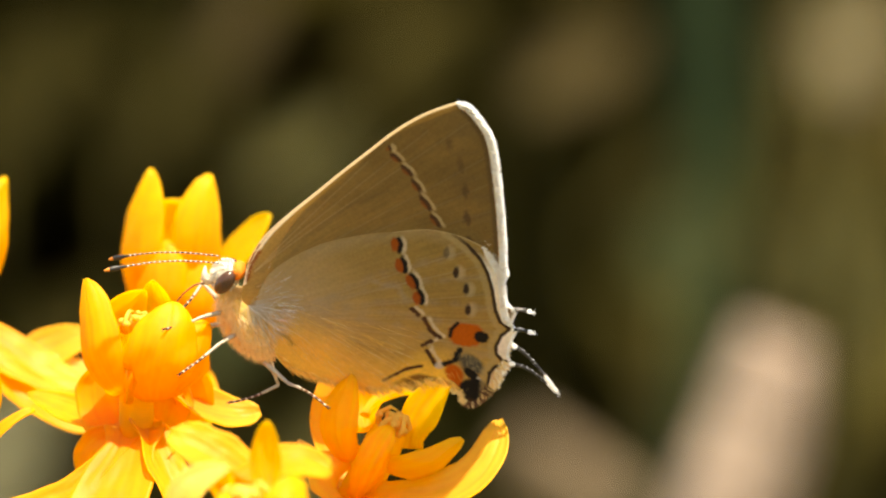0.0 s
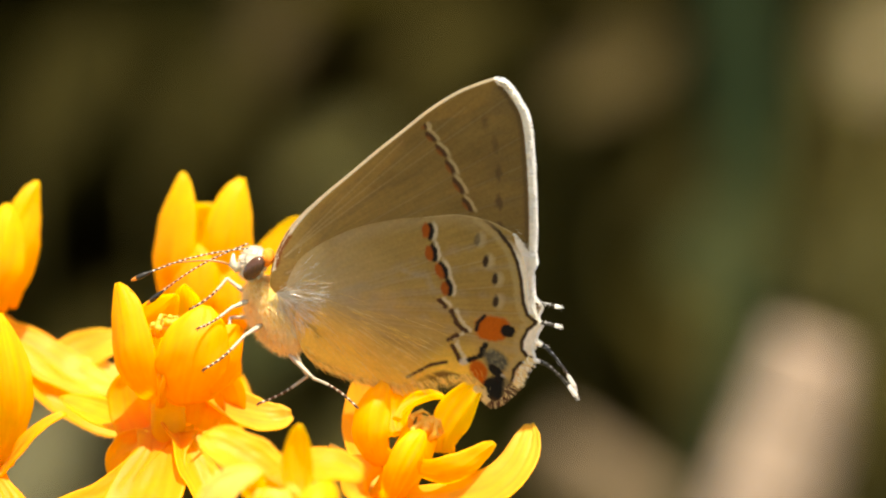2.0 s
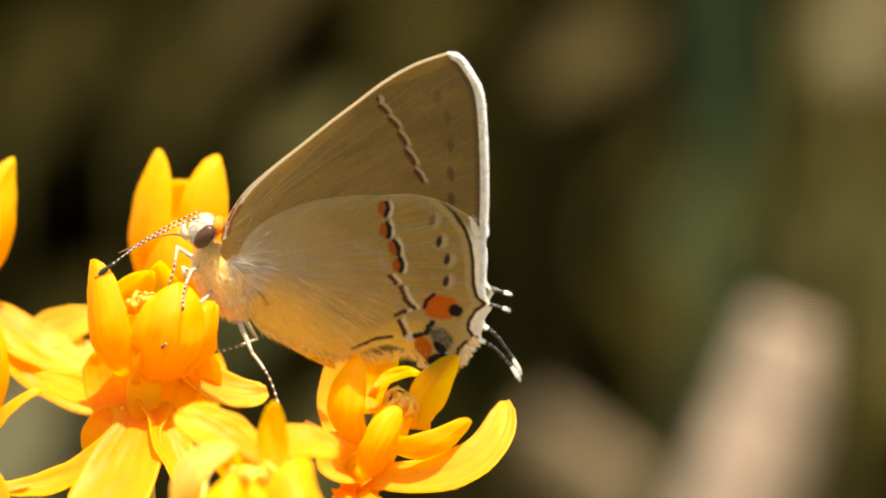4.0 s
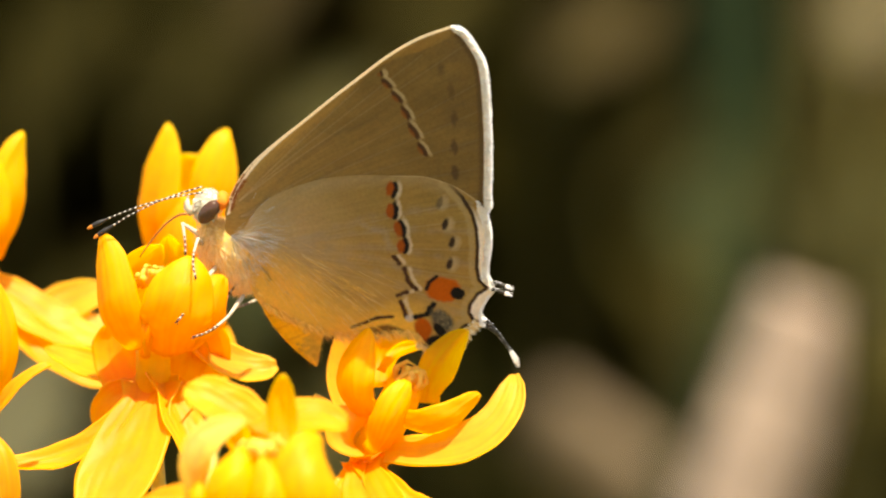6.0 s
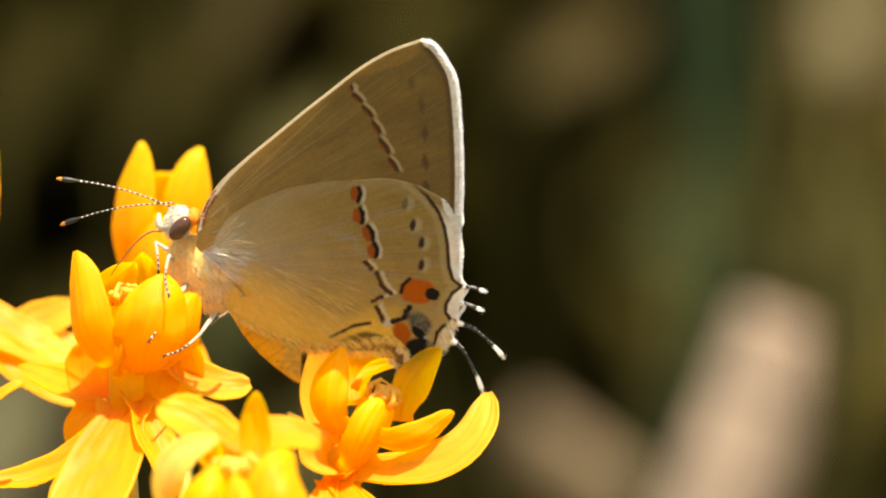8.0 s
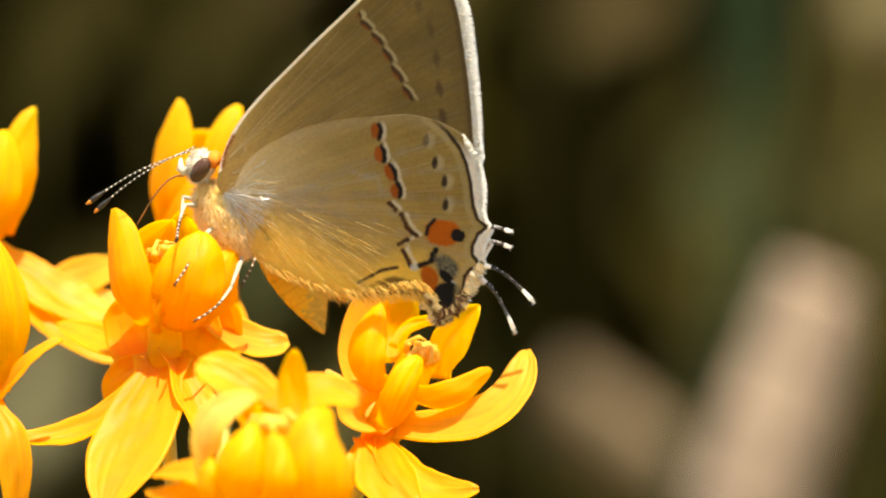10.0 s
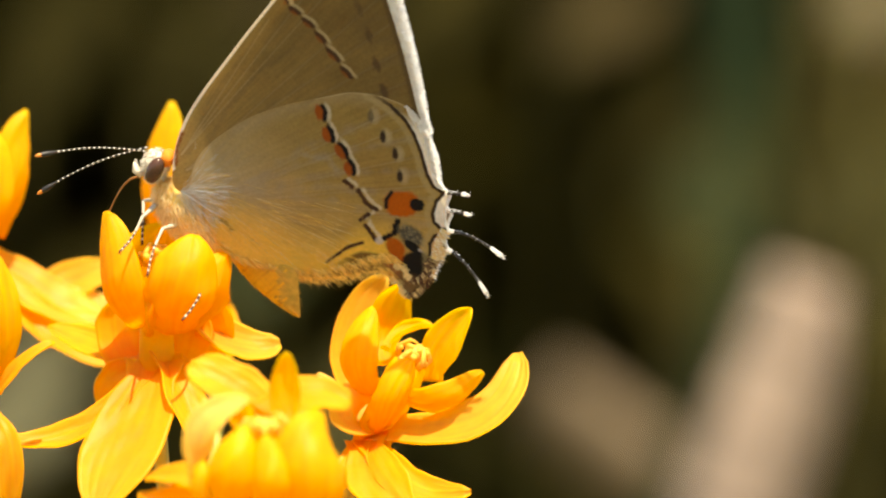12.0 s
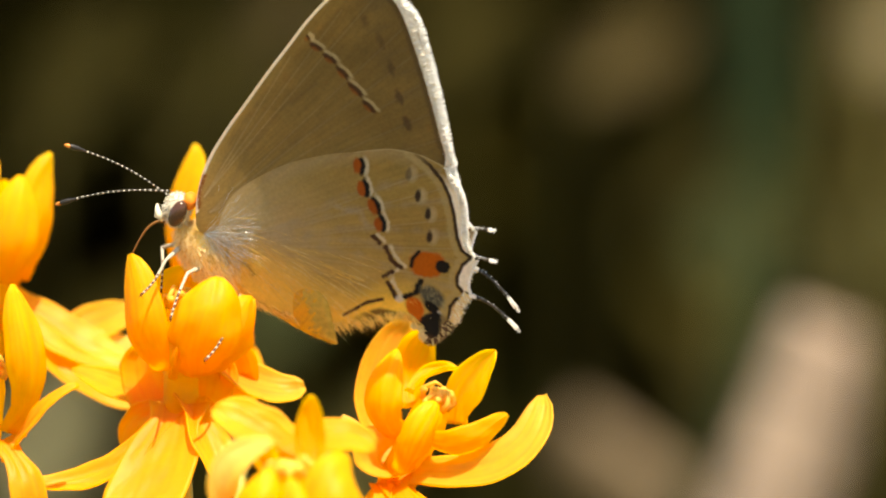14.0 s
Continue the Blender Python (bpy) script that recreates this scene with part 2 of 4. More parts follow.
def make_blade(points, depth, width, mat, label, tilt=0.0):
    """A broad single leaf on a thin stalk that reaches the ground."""
    pts = [behind(x, y, depth) for x, y in points]
    stem = bmesh.new()
    foot = Vector((pts[0].x * 0.8 + 15, pts[0].y + 60, -H * 1000 - 10))
    knee = Vector((pts[0].x * 0.95, pts[0].y + 50, pts[0].z - 120))
    tube(stem, [bezier([foot, knee, pts[0]], i / 14) for i in range(15)], [2.2 - 0.08 * i for i in range(15)])
    thing = part("weed", stem, M_OLIVE, place=(0, 0, H * 1000))
    bm = bmesh.new()
    n, m = 14, 6
    rows = []
    for i in range(n + 1):
        s = i / n
        c = bezier(pts, s)
        t = (bezier(pts, min(s + 0.02, 1)) - bezier(pts, max(s - 0.02, 0))).normalized()
        side = t.cross(Vector((0, -1, 0.35 + tilt))).normalized()
        up = side.cross(t)
        w = width * 0.5 * max(math.sin(math.pi * (0.06 + 0.92 * s)), 0.05) ** 0.7
        rows.append([bm.verts.new(c + side * w * x + up * (0.25 * w * x * x + 0.4 * noise.noise(c * 0.1 + side * x)))
                     for x in (2 * j / m - 1 for j in range(m + 1))])
    for a, b in zip(rows, rows[1:]):
        for j in range(m):
            bm.faces.new((a[j], a[j + 1], b[j + 1], b[j]))
    bmesh.ops.solidify(bm, geom=bm.faces[:], thickness=0.4)
    part("leaf", bm, mat, thing)
    return tagged(thing, label, "plant", group="weeds behind the flowers")


make_hedge()
make_stalk("dry_stalk", [(1240, 1050), (1316, 830), (1400, 600)], 0.55, (6.6, 6.3, 5.8), M_STRAW,
           "thick pale tan dry plant stalk, broken off at its top")
make_stalk("dry_stalk", [(1250, 1060), (1060, 905), (905, 790)], 0.85, (6.4, 6.2, 5.6), M_BROWN,
           "leaning brownish dry stalk among dark foliage")
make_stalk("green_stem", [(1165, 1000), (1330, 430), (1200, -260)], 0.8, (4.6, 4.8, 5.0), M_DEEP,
           "deep green upright stem, shade put into its colour", "stem")
LEAVES = ((M_LIT, "pale grey-green leaf, full sun put into its colour", [((-70, 930), (0, 810), (70, 660), 0.7, 16)]),
          (M_PALE, "pale green leaf, sun put into its colour", [((1400, 180), (1425, 60), (1440, -60), 0.8, 8), ((480, 960), (560, 830), (640, 700), 1.0, 11)]),
          (M_TAN, "tan dry leaf, sun put into its colour", [((1472, 190), (1508, 85), (1526, -40), 0.45, 12)]),
          (M_FADED, "dull brown withered leaf, half shade put into its colour", [((925, 165), (1020, 125), (1130, 60), 1.0, 13), ((1550, 250), (1572, 100), (1580, -100), 0.8, 9),
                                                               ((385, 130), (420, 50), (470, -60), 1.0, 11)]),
          (M_PALE, "pale olive leaf, half shade put into its colour", [((450, 330), (535, 275), (620, 220), 1.2, 12), ((1390, 560), (1450, 450), (1530, 350), 1.0, 17), ((1490, 680), (1560, 580), (1640, 480), 1.2, 11)]),
          (M_SAGE, "grey-green leaf, half shade put into its colour", [((1190, 540), (1222, 440), (1262, 340), 0.7, 15), ((330, 640), (400, 560), (470, 480), 1.0, 14)]),
          (M_OLIVE, "dull olive leaf, half shade put into its colour", [((1160, 700), (1190, 640), (1230, 560), 1.2, 10), ((1050, 390), (1120, 310), (1190, 230), 1.4, 13),
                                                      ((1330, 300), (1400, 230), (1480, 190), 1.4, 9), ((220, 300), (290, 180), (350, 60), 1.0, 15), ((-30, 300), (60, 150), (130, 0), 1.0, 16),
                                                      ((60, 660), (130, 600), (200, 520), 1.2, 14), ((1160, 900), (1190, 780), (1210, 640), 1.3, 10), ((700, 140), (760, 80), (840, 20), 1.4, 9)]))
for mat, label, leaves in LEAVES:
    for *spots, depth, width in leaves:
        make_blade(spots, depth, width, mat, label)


# ---- the flowering umbel ----
def petal(bm, guide, width, face, cup=0.25, point=0.8, base=0.3, thick=0.14, curl=0.0, n=20, m=22, seed=0.0, peak=1.15, tone=(0.94, 0.5, 0.04)):
    """A cupped petal shell along a curve; face is the way its upper side looks."""
    face = Vector(face)
    front, back = [], []
    layer = bm.verts.layers.float_color.new("pigment")
    for i in range(n + 1):
        s = i / n
        c = bezier(guide, s)
        t = (bezier(guide, min(s + 0.02, 1)) - bezier(guide, max(s - 0.02, 0))).normalized()
        side = t.cross(face).normalized()
        up = side.cross(t).normalized()
        k = math.sin(math.pi * min(s ** peak, 0.995)) ** point
        w = width * 0.5 * max(k, base * (1 - s) ** 1.5, 0.03)
        th = thick * (0.5 + 0.5 * (1 - s))
        fa, ba = [], []
        for j in range(m + 1):
            x = 2 * j / m - 1
            bend = cup * w * (x * x - 0.3) + curl * w * abs(x) ** 3 * s
            rough = 0.16 * noise.noise(Vector((c.x * 0.7 + seed, x * 1.6 + c.z * 0.5, s * 3))) \
                + 0.045 * noise.noise(Vector((seed, x * 7, s * 2)))
            q = c + side * (w * x * (1 + 0.11 * noise.noise(Vector((seed, s * 5, x))))) + up * (bend + rough)
            vein = noise.noise(Vector((seed * 3.1, x * 8 * (1 - 0.3 * s), s * 1.2))) + 0.6 * noise.noise(Vector((seed, x * 17, s * 2.5)))
            k = 1 + 0.12 * vein
            green = tone[1] * k * (0.90 + 0.16 * s + 0.05 * abs(x))
            for row, sign in ((fa, 0.5), (ba, -0.5)):
                vert = bm.verts.new(q + up * (th * sign + 0.035 * vein))
                vert[layer] = (min(tone[0] * (1 + 0.03 * vein), 0.97), green, tone[2] * (0.7 + 0.6 * s), 1)
                row.append(vert)
        front.append(fa)
        back.append(ba)
    for i in range(n):
        for j in range(m):
            bm.faces.new((front[i][j], front[i][j + 1], front[i + 1][j + 1], front[i + 1][j]))
            bm.faces.new((back[i][j + 1], back[i][j], back[i + 1][j], back[i + 1][j + 1]))
        bm.faces.new((front[i][0], front[i + 1][0], back[i + 1][0], back[i][0]))
        bm.faces.new((front[i + 1][m], front[i][m], back[i][m], back[i + 1][m]))
    for j in range(m):
        bm.faces.new((front[0][j + 1], front[0][j], back[0][j], back[0][j + 1]))
        bm.faces.new((front[n][j], front[n][j + 1], back[n][j + 1], back[n][j]))


def make_flower(base, crown, hoods, lobes, hub, label, head=1.0, neck=1.0):
    """One blossom: column from base to crown, upright hoods, spreading lobes, stigma and stalk to the hub.
    hoods and lobes: guiding points, width, facing, cup, pointedness."""
    base, crown = Vector(base), Vector(crown)
    seed = base.x * 1.7 + base.z
    bm = bmesh.new()
    axis = crown - base
    tube(bm, [base - axis * 0.12] + [base + axis * (i / 6) for i in range(7)], [r * neck for r in (0.5, 0.85, 0.9, 0.88, 0.86, 0.88, 0.88, 0.75)], sides=14)
    root = part("flower", bm, M_HOOD, place=(0, 0, H * 1000))
    tagged(root, label, "flower", group="blossoms of the umbel")
    for i, (guide, width, face, cup, point, *more) in enumerate(hoods):
        bm = bmesh.new()
        petal(bm, guide, width, face, cup, point, base=0.72, thick=0.2, seed=seed + i * 3.1, peak=more[0] if more else 1.15, tone=more[1] if len(more) > 1 else HOOD_TONE)
        part("hood", bm, M_HOODSKIN, root)
    for i, (guide, width, face, cup, point, *more) in enumerate(lobes):
        bm = bmesh.new()
        petal(bm, guide, width, face, cup, point, base=0.80, thick=0.16, seed=seed + 40 + i * 2.3, tone=more[0] if more else PETAL_TONE)
        part("petal", bm, M_PETALSKIN, root)
    bm = bmesh.new()
    blob(bm, crown + axis.normalized() * 0.5, (0.6 * head, 0.6 * head, 0.6), lumps=0.2, seed=seed, u=14, v=9)
    side = axis.orthogonal().normalized()
    for i in range(5):
        way = Matrix.Rotation(i * 2 * math.pi / 5 + seed, 3, axis) @ side
        a = crown + way * 0.75 * head
        b = a + axis.normalized() * (1.0 + 0.25 * math.sin(i * 2.3 + seed)) - way * 0.1
        tube(bm, [a, a.lerp(b, 0.5) + way * 0.3, b - way * 0.1, b - way * 0.55], [0.2, 0.17, 0.12, 0.05], sides=6)
    rng = random.Random(int(seed * 10))
    for i in range(12):
        way = Matrix.Rotation(i * 2.4 + seed, 3, axis) @ side
        r = 0.25 + 0.075 * i
        blob(bm, crown + way * r * head + axis.normalized() * (1.0 - 0.06 * i + rng.uniform(-0.15, 0.15)), [rng.uniform(0.14, 0.24)] * 3, 0, 0.2, i, 10, 7)
    part("stigma", bm, M_STIGMA, root, "cream-yellow stigma with horns")
    bm = bmesh.new()
    hub = Vector(hub)
    knee = base - axis * 1.2 + Vector((0, 1.0, -2.0))
    tube(bm, [bezier([base + axis * 0.15, knee, hub], i / 10) for i in range(11)], [0.42] * 11, sides=8)
    part("pedicel", bm, M_PEDICEL, root, "yellow-green flower stalk")
    return root


HUB = (-13.0, 3.0, -26.0)


def px(x, y, depth=0.0):
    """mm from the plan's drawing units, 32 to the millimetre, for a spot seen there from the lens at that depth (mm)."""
    k = 1 + depth / (REACH / MM)
    return Vector((0.8 + ((x - 784) / 32.0 - 0.8) * k, depth, -1.0 + ((441 - y) / 32.0 + 1.0) * k))


def run(*spots):
    """Guiding points of a curve that passes through four spots (x, y, depth)."""
    a, b, c, d = (px(*q) for q in spots)
    return [a, (b * 18 - a * 5 - c * 9 + d * 2) / 6, (c * 18 - b * 9 - d * 5 + a * 2) / 6, d]


YEL = "golden yellow milkweed blossom on the umbel"
FRONT = (0, -1, 0.15)
# paler petal tones with the sunlight put into the colour
SUNLIT_CREAM = (0.96, 0.60, 0.17)
SUNLIT_YELLOW = (0.96, 0.525, 0.065)

# the blossom under the butterfly's head
make_flower(px(287, 655, 0.6), px(285, 468, 0.8), [
    (run((262, 568, -0.4), (222, 522, -1.2), (208, 450, -1.0), (196, 372, 0.0)), 2.9, (0.55, 0.8, 0.2), 0.55, 0.52, 0.92),
    (run((318, 580, -0.6), (326, 530, -2.0), (342, 470, -2.0), (352, 412, -1.2)), 4.0, (-0.1, 1, 0.15), 0.50, 0.42, 0.9),
    (run((345, 572, 0.2), (376, 535, -0.6), (396, 490, -0.4), (412, 448, 0.4)), 2.9, (-0.5, 0.85, 0.2), 0.6, 0.5, 0.9),
    (run((262, 545, 1.4), (240, 490, 2.2), (262, 440, 2.2), (303, 392, 1.6)), 2.5, (0.2, -1, 0.2), 0.35, 0.6),
    (run((300, 545, 1.4), (322, 490, 2.6), (320, 430, 2.8), (316, 374, 2.2)), 2.4, (0.0, -1, 0.2), 0.4, 0.6),
    (run((272, 590, -0.8), (276, 555, -1.5), (277, 520, -1.4), (276, 478, -0.8)), 0.75, (0, 1, 0), 0.5, 0.4)], [
    (run((285, 635, 0.2), (258, 715, -1.8), (220, 805, -4.2), (180, 902, -6.4)), 4.6, (-0.25, -0.85, 0.6), 0.12, 0.5),
    (run((280, 640, 0.4), (205, 722, -1.2), (115, 772, -1.8), (-12, 772, -2.0)), 2.0, (-0.1, -0.7, 0.9), 0.35, 0.55),
    (run((300, 625, 0.2), (326, 685, -1.4), (352, 735, -2.6), (372, 806, -3.6)), 2.5, (0.5, -0.85, 0.3), 0.25, 0.6),
    (run((318, 545, 2.2), (366, 572, 4.0), (428, 604, 5.5), (506, 606, 6.2)), 2.7, (0.15, -0.8, 0.7), 0.30, 0.34, SUNLIT_YELLOW),
    (run((330, 520, 2.2), (365, 545, 3.8), (385, 585, 5.0), (402, 632, 6.0)), 2.8, (0.15, -0.9, 0.4), 0.25, 0.5),
    (run((300, 655, 2.4), (322, 618, 3.2), (330, 575, 3.6), (328, 525, 3.4)), 3.6, (0.2, -0.9, 0.3), 0.20, 0.4),
    (run((272, 655, 2.4), (245, 618, 3.4), (232, 575, 3.8), (228, 525, 3.6)), 3.6, (-0.2, -0.9, 0.3), 0.20, 0.4),
    (run((285, 630, 1.6), (225, 625, 4.0), (160, 600, 6.0), (95, 575, 7.5)), 2.3, (-0.2, -0.5, 0.9), 0.3, 0.6),
    (run((300, 630, 1.2), (318, 645, 2.4), (325, 665, 3.2), (318, 700, 4.0)), 1.8, (0.2, -0.9, 0.3), 0.3, 0.5),
    (run((265, 640, 1.2), (235, 655, 2.4), (205, 680, 3.2), (190, 720, 4.0)), 2.0, (-0.2, -0.9, 0.3), 0.3, 0.5)],
    HUB, YEL, 1.0, 1.1)

# the blossom behind the head
make_flower(px(377, 520, 22), px(352, 400, 21), [
    (run((318, 450, 19), (292, 370, 18.6), (296, 280, 18.6), (313, 177, 19.4)), 2.75, (0.5, 0.8, 0.2), 0.4, 0.48),
    (run((380, 450, 19), (392, 370, 18.4), (398, 280, 18.2), (419, 188, 19.2)), 2.9, (-0.2, 1, 0.2), 0.45, 0.45),
    (run((352, 440, 20.5), (352, 370, 21.0), (355, 300, 21.0), (358, 232, 20.6)), 4.4, (0, -1, 0.2), 0.2, 0.26),
    (run((400, 430, 20), (440, 370, 20.6), (480, 312, 21), (524, 258, 21)), 2.2, (-0.5, -0.8, 0.5), 0.35, 0.55),
    (run((345, 470, 18.5), (335, 420, 17.8), (338, 370, 17.8), (338, 305, 18.4)), 3.4, (0.1, 1, 0.2), 0.6, 0.4),
    (run((385, 470, 18.5), (405, 430, 18), (410, 380, 18.2), (420, 310, 18.8)), 3.0, (-0.4, 1, 0.2), 0.6, 0.4)], [
    (run((370, 500, 21), (330, 490, 18), (285, 470, 17), (262, 430, 17)), 3.2, (-0.2, -0.6, 0.8), 0.3, 0.5),
    (run((377, 520, 21), (385, 560, 19), (380, 610, 18), (375, 660, 18)), 3.4, FRONT, 0.2, 0.6)],
    HUB, YEL)

# the low blossom nearest the lens
make_flower(px(490, 905, -23), px(478, 772, -23), [
    (run((352, 862, -25), (354, 790, -25.6), (378, 738, -25.2), (446, 702, -24)), 1.7, (0.45, -0.55, 0.9), 0.30, 0.36, 1.15, SUNLIT_CREAM),
    (run((440, 910, -26), (418, 860, -27.2), (424, 808, -27.2), (446, 752, -26)), 2.6, (0.15, 1, 0.2), 0.55, 0.42, 0.95),
    (run((545, 930, -25.6), (562, 870, -27.2), (560, 800, -27), (580, 728, -25.2)), 3.9, (-0.15, 1, 0.3), 0.55, 0.36, 0.9),
    (run((492, 915, -26.8), (490, 868, -27.8), (486, 822, -27.6), (478, 768, -26.4)), 1.9, (0.0, 1, 0.2), 0.6, 0.45),
    (run((512, 770, -21.5), (514, 725, -21), (514, 680, -20.8), (517, 620, -21)), 1.75, (0.0, -1, 0.2), 0.4, 0.5),
    (run((392, 905, -25.5), (372, 880, -26.2), (362, 850, -26.2), (372, 812, -25.6)), 1.3, (0.3, 1, 0.2), 0.5, 0.5),
    (run((455, 770, -22), (440, 745, -21.6), (436, 728, -21.6), (442, 700, -22)), 1.4, (0.2, -1, 0.2), 0.4, 0.6)], [
    (run((500, 735, -20), (450, 700, -18.6), (400, 668, -18), (346, 640, -17.4)), 3.0, (0.0, -0.75, 0.7), 0.2, 0.36),
    (run((480, 730, -20), (530, 700, -18.6), (580, 695, -18), (632, 712, -17.6)), 2.6, (0.1, -0.7, 0.8), 0.2, 0.42),
    (run((440, 880, -24), (390, 858, -23), (330, 838, -22), (266, 842, -20)), 2.0, (-0.1, -0.6, 0.9), 0.25, 0.5),
    (run((440, 895, -24), (380, 885, -23), (320, 880, -22), (255, 872, -20)), 1.8, (-0.1, -0.7, 0.8), 0.25, 0.5),
    (run((490, 900, -25), (510, 940, -26.5), (520, 1000, -27.5), (520, 1060, -27)), 4.0, FRONT, 0.2, 0.6)],
    HUB, YEL, 1.5)

# the blossom under the wing tips
make_flower(px(668, 775, 3.7), px(735, 640, 2.8), [
    (run((664, 690, 2.2), (640, 645, 1.4), (646, 595, 1.6), (668, 540, 2.4)), 2.25, (0.35, 0.9, 0.2), 0.55, 0.48, 0.9),
    (run((690, 640, 4.8), (688, 590, 5.8), (704, 545, 5.8), (726, 496, 5.2)), 2.3, (0.1, -1, 0.2), 0.40, 0.52),
    (run((772, 672, 3.4), (782, 632, 3.4), (806, 590, 3.2), (844, 543, 2.8)), 2.15, (-0.35, -0.9, 0.3), 0.30, 0.5),
    (run((716, 690, 2.0), (760, 712, 1.0), (812, 700, 1.0), (864, 655, 1.6)), 2.0, (-0.3, 0.75, 0.6), 0.60, 0.42),
    (run((680, 755, 2.2), (694, 722, 0.8), (712, 682, 0.6), (738, 634, 1.2)), 1.95, (-0.2, 1, 0.25), 0.55, 0.30),
    (run((690, 615, 3.6), (712, 585, 4.4), (742, 572, 4.6), (776, 574, 4.2)), 0.7, (0.1, -0.9, 0.5), 0.3, 0.4)], [
    (run((678, 752, 3.0), (782, 757, 1.2), (876, 722, 0.8), (926, 622, 3.0)), 2.95, (-0.25, -0.75, 0.75), 0.18, 0.42, SUNLIT_YELLOW),
    (run((664, 775, 2.7), (700, 830, 0.2), (752, 868, -1.4), (842, 868, -2.6)), 2.5, (0.0, -0.75, 0.8), 0.25, 0.42),
    (run((660, 775, 2.6), (664, 820, 0.4), (690, 862, -1.4), (735, 905, -2.8)), 3.2, (-0.3, -0.8, 0.7), 0.20, 0.5),
    (run((668, 745, 4.2), (640, 680, 5.8), (640, 580, 7.0), (694, 486, 7.2)), 2.7, (0.3, -0.9, 0.2), 0.30, 0.44, SUNLIT_YELLOW),
    (run((660, 760, 3.2), (640, 800, 1.8), (618, 840, 0.8), (580, 900, -0.4)), 1.7, (-0.4, -0.8, 0.6), 0.3, 0.5),
    (run((665, 765, 3.6), (642, 745, 2.6), (625, 715, 2.2), (600, 682, 2.4)), 2.8, (-0.2, -0.7, 0.9), 0.25, 0.5, SUNLIT_YELLOW),
    (run((626, 706, 3.2), (608, 690, 3.4), (592, 676, 3.6), (572, 657, 3.8)), 0.65, (0.2, -0.8, 0.6), 0.3, 0.4, SUNLIT_CREAM)],
    HUB, YEL, 1.0, 1.25)

# the neighbouring umbel: a blossom behind and one beside
make_flower(px(-45, 540, 18), px(-43, 410, 18), [
    (run((-5, 410, 17), (22, 350, 16.4), (32, 280, 16.4), (57, 192, 17.2)), 2.5, (-0.4, 0.9, 0.2), 0.4, 0.5),
    (run((-60, 420, 17), (-100, 380, 16.4), (-80, 290, 16.6), (-40, 200, 17.4)), 3.0, (0.7, 0.5, 0.2), 0.4, 0.65),
    (run((-30, 420, 16), (-20, 370, 15.2), (-10, 310, 15.2), (2, 232, 16.2)), 3.0, (0, 1, 0.2), 0.4, 0.5),
    (run((-45, 420, 19), (-45, 380, 20), (-35, 310, 20), (-25, 240, 19)), 3.0, (0, -1, 0.2), 0.4, 0.6)], [
    (run((-30, 450, 18), (40, 490, 17.4), (110, 535, 17), (200, 560, 17)), 3.4, (0.1, -0.7, 0.9), 0.2, 0.42, SUNLIT_YELLOW),
    (run((-30, 480, 18), (60, 545, 16.4), (150, 605, 15.6), (262, 630, 15)), 2.8, (0.1, -0.8, 0.8), 0.2, 0.42),
    (run((60, 520, 19), (110, 505, 20), (150, 490, 20), (212, 470, 20)), 2.6, (0.2, -0.9, 0.7), 0.2, 0.36, SUNLIT_YELLOW),
    (run((60, 500, 18.6), (120, 540, 18.6), (180, 560, 18.4), (250, 575, 18)), 3.6, (0.2, -0.8, 0.8), 0.2, 0.4, SUNLIT_CREAM)],
    (-30.0, 8.0, -32.0), YEL)

make_flower(px(-60, 700, -2), px(-50, 590, -2), [
    (run((-10, 690, -3), (16, 600, -4), (8, 520, -4.2), (-12, 425, -3.4)), 2.3, (-0.3, 0.9, 0.2), 0.35, 0.5),
    (run((-70, 600, -3), (-110, 560, -4), (-105, 500, -4), (-90, 430, -3)), 3.0, (0.7, 0.5, 0.2), 0.4, 0.65)], [
    (run((-30, 735, -3), (10, 684, -3.6), (52, 632, -3.8), (106, 603, -3.4)), 0.75, (-0.3, -0.7, 0.7), 0.4, 0.42),
    (run((-30, 700, -3), (6, 760, -4.6), (20, 830, -5), (22, 960, -4)), 1.9, (0.3, -1, 0.2), 0.2, 0.5)],
    (-30.0, 8.0, -32.0), YEL)


def bounce_blossom(turn, drop, out, seed):
    """Unseen bounce-light blossom added under the umbel, hoods turned away from the hub."""
    rng = random.Random(seed)
    hub = Vector(HUB)
    way = Vector((math.sin(turn) * out, -math.cos(turn) * out, drop)).normalized()
    crown = hub + way * 13.0
    a = way.orthogonal().normalized()
    b = way.cross(a)
    hoods, lobes = [], []
    for i in range(5):
        k = i * 2 * math.pi / 5 + rng.uniform(-0.15, 0.15)
        side = a * math.cos(k) + b * math.sin(k)
        hoods.append(([crown - way * 2.5 + side * 0.5, crown - way * 1.0 + side * 2.4, crown + way * 1.6 + side * 2.2, crown + way * 3.2 + side * 1.7], 2.6, -side, 0.6, 0.5, 0.95))
        k += math.pi / 5
        side = a * math.cos(k) + b * math.sin(k)
        lobes.append(([crown - way * 4.5 + side * 0.6, crown - way * 4.2 + side * 3, crown - way * 5.0 + side * 6, crown - way * 6.5 + side * 8.0], 3.6, way, 0.2, 0.5))
    make_flower(crown - way * 5.0, crown, hoods, lobes, HUB, YEL)


# out of view, added to throw golden light up onto the wing
for turn, drop, out in ((-0.9, 0.05, 1), (-0.2, 0.0, 1), (0.6, 0.05, 1), (1.4, 0.1, 1)):
    bounce_blossom(turn, drop, out, int(turn * 10) + 30)


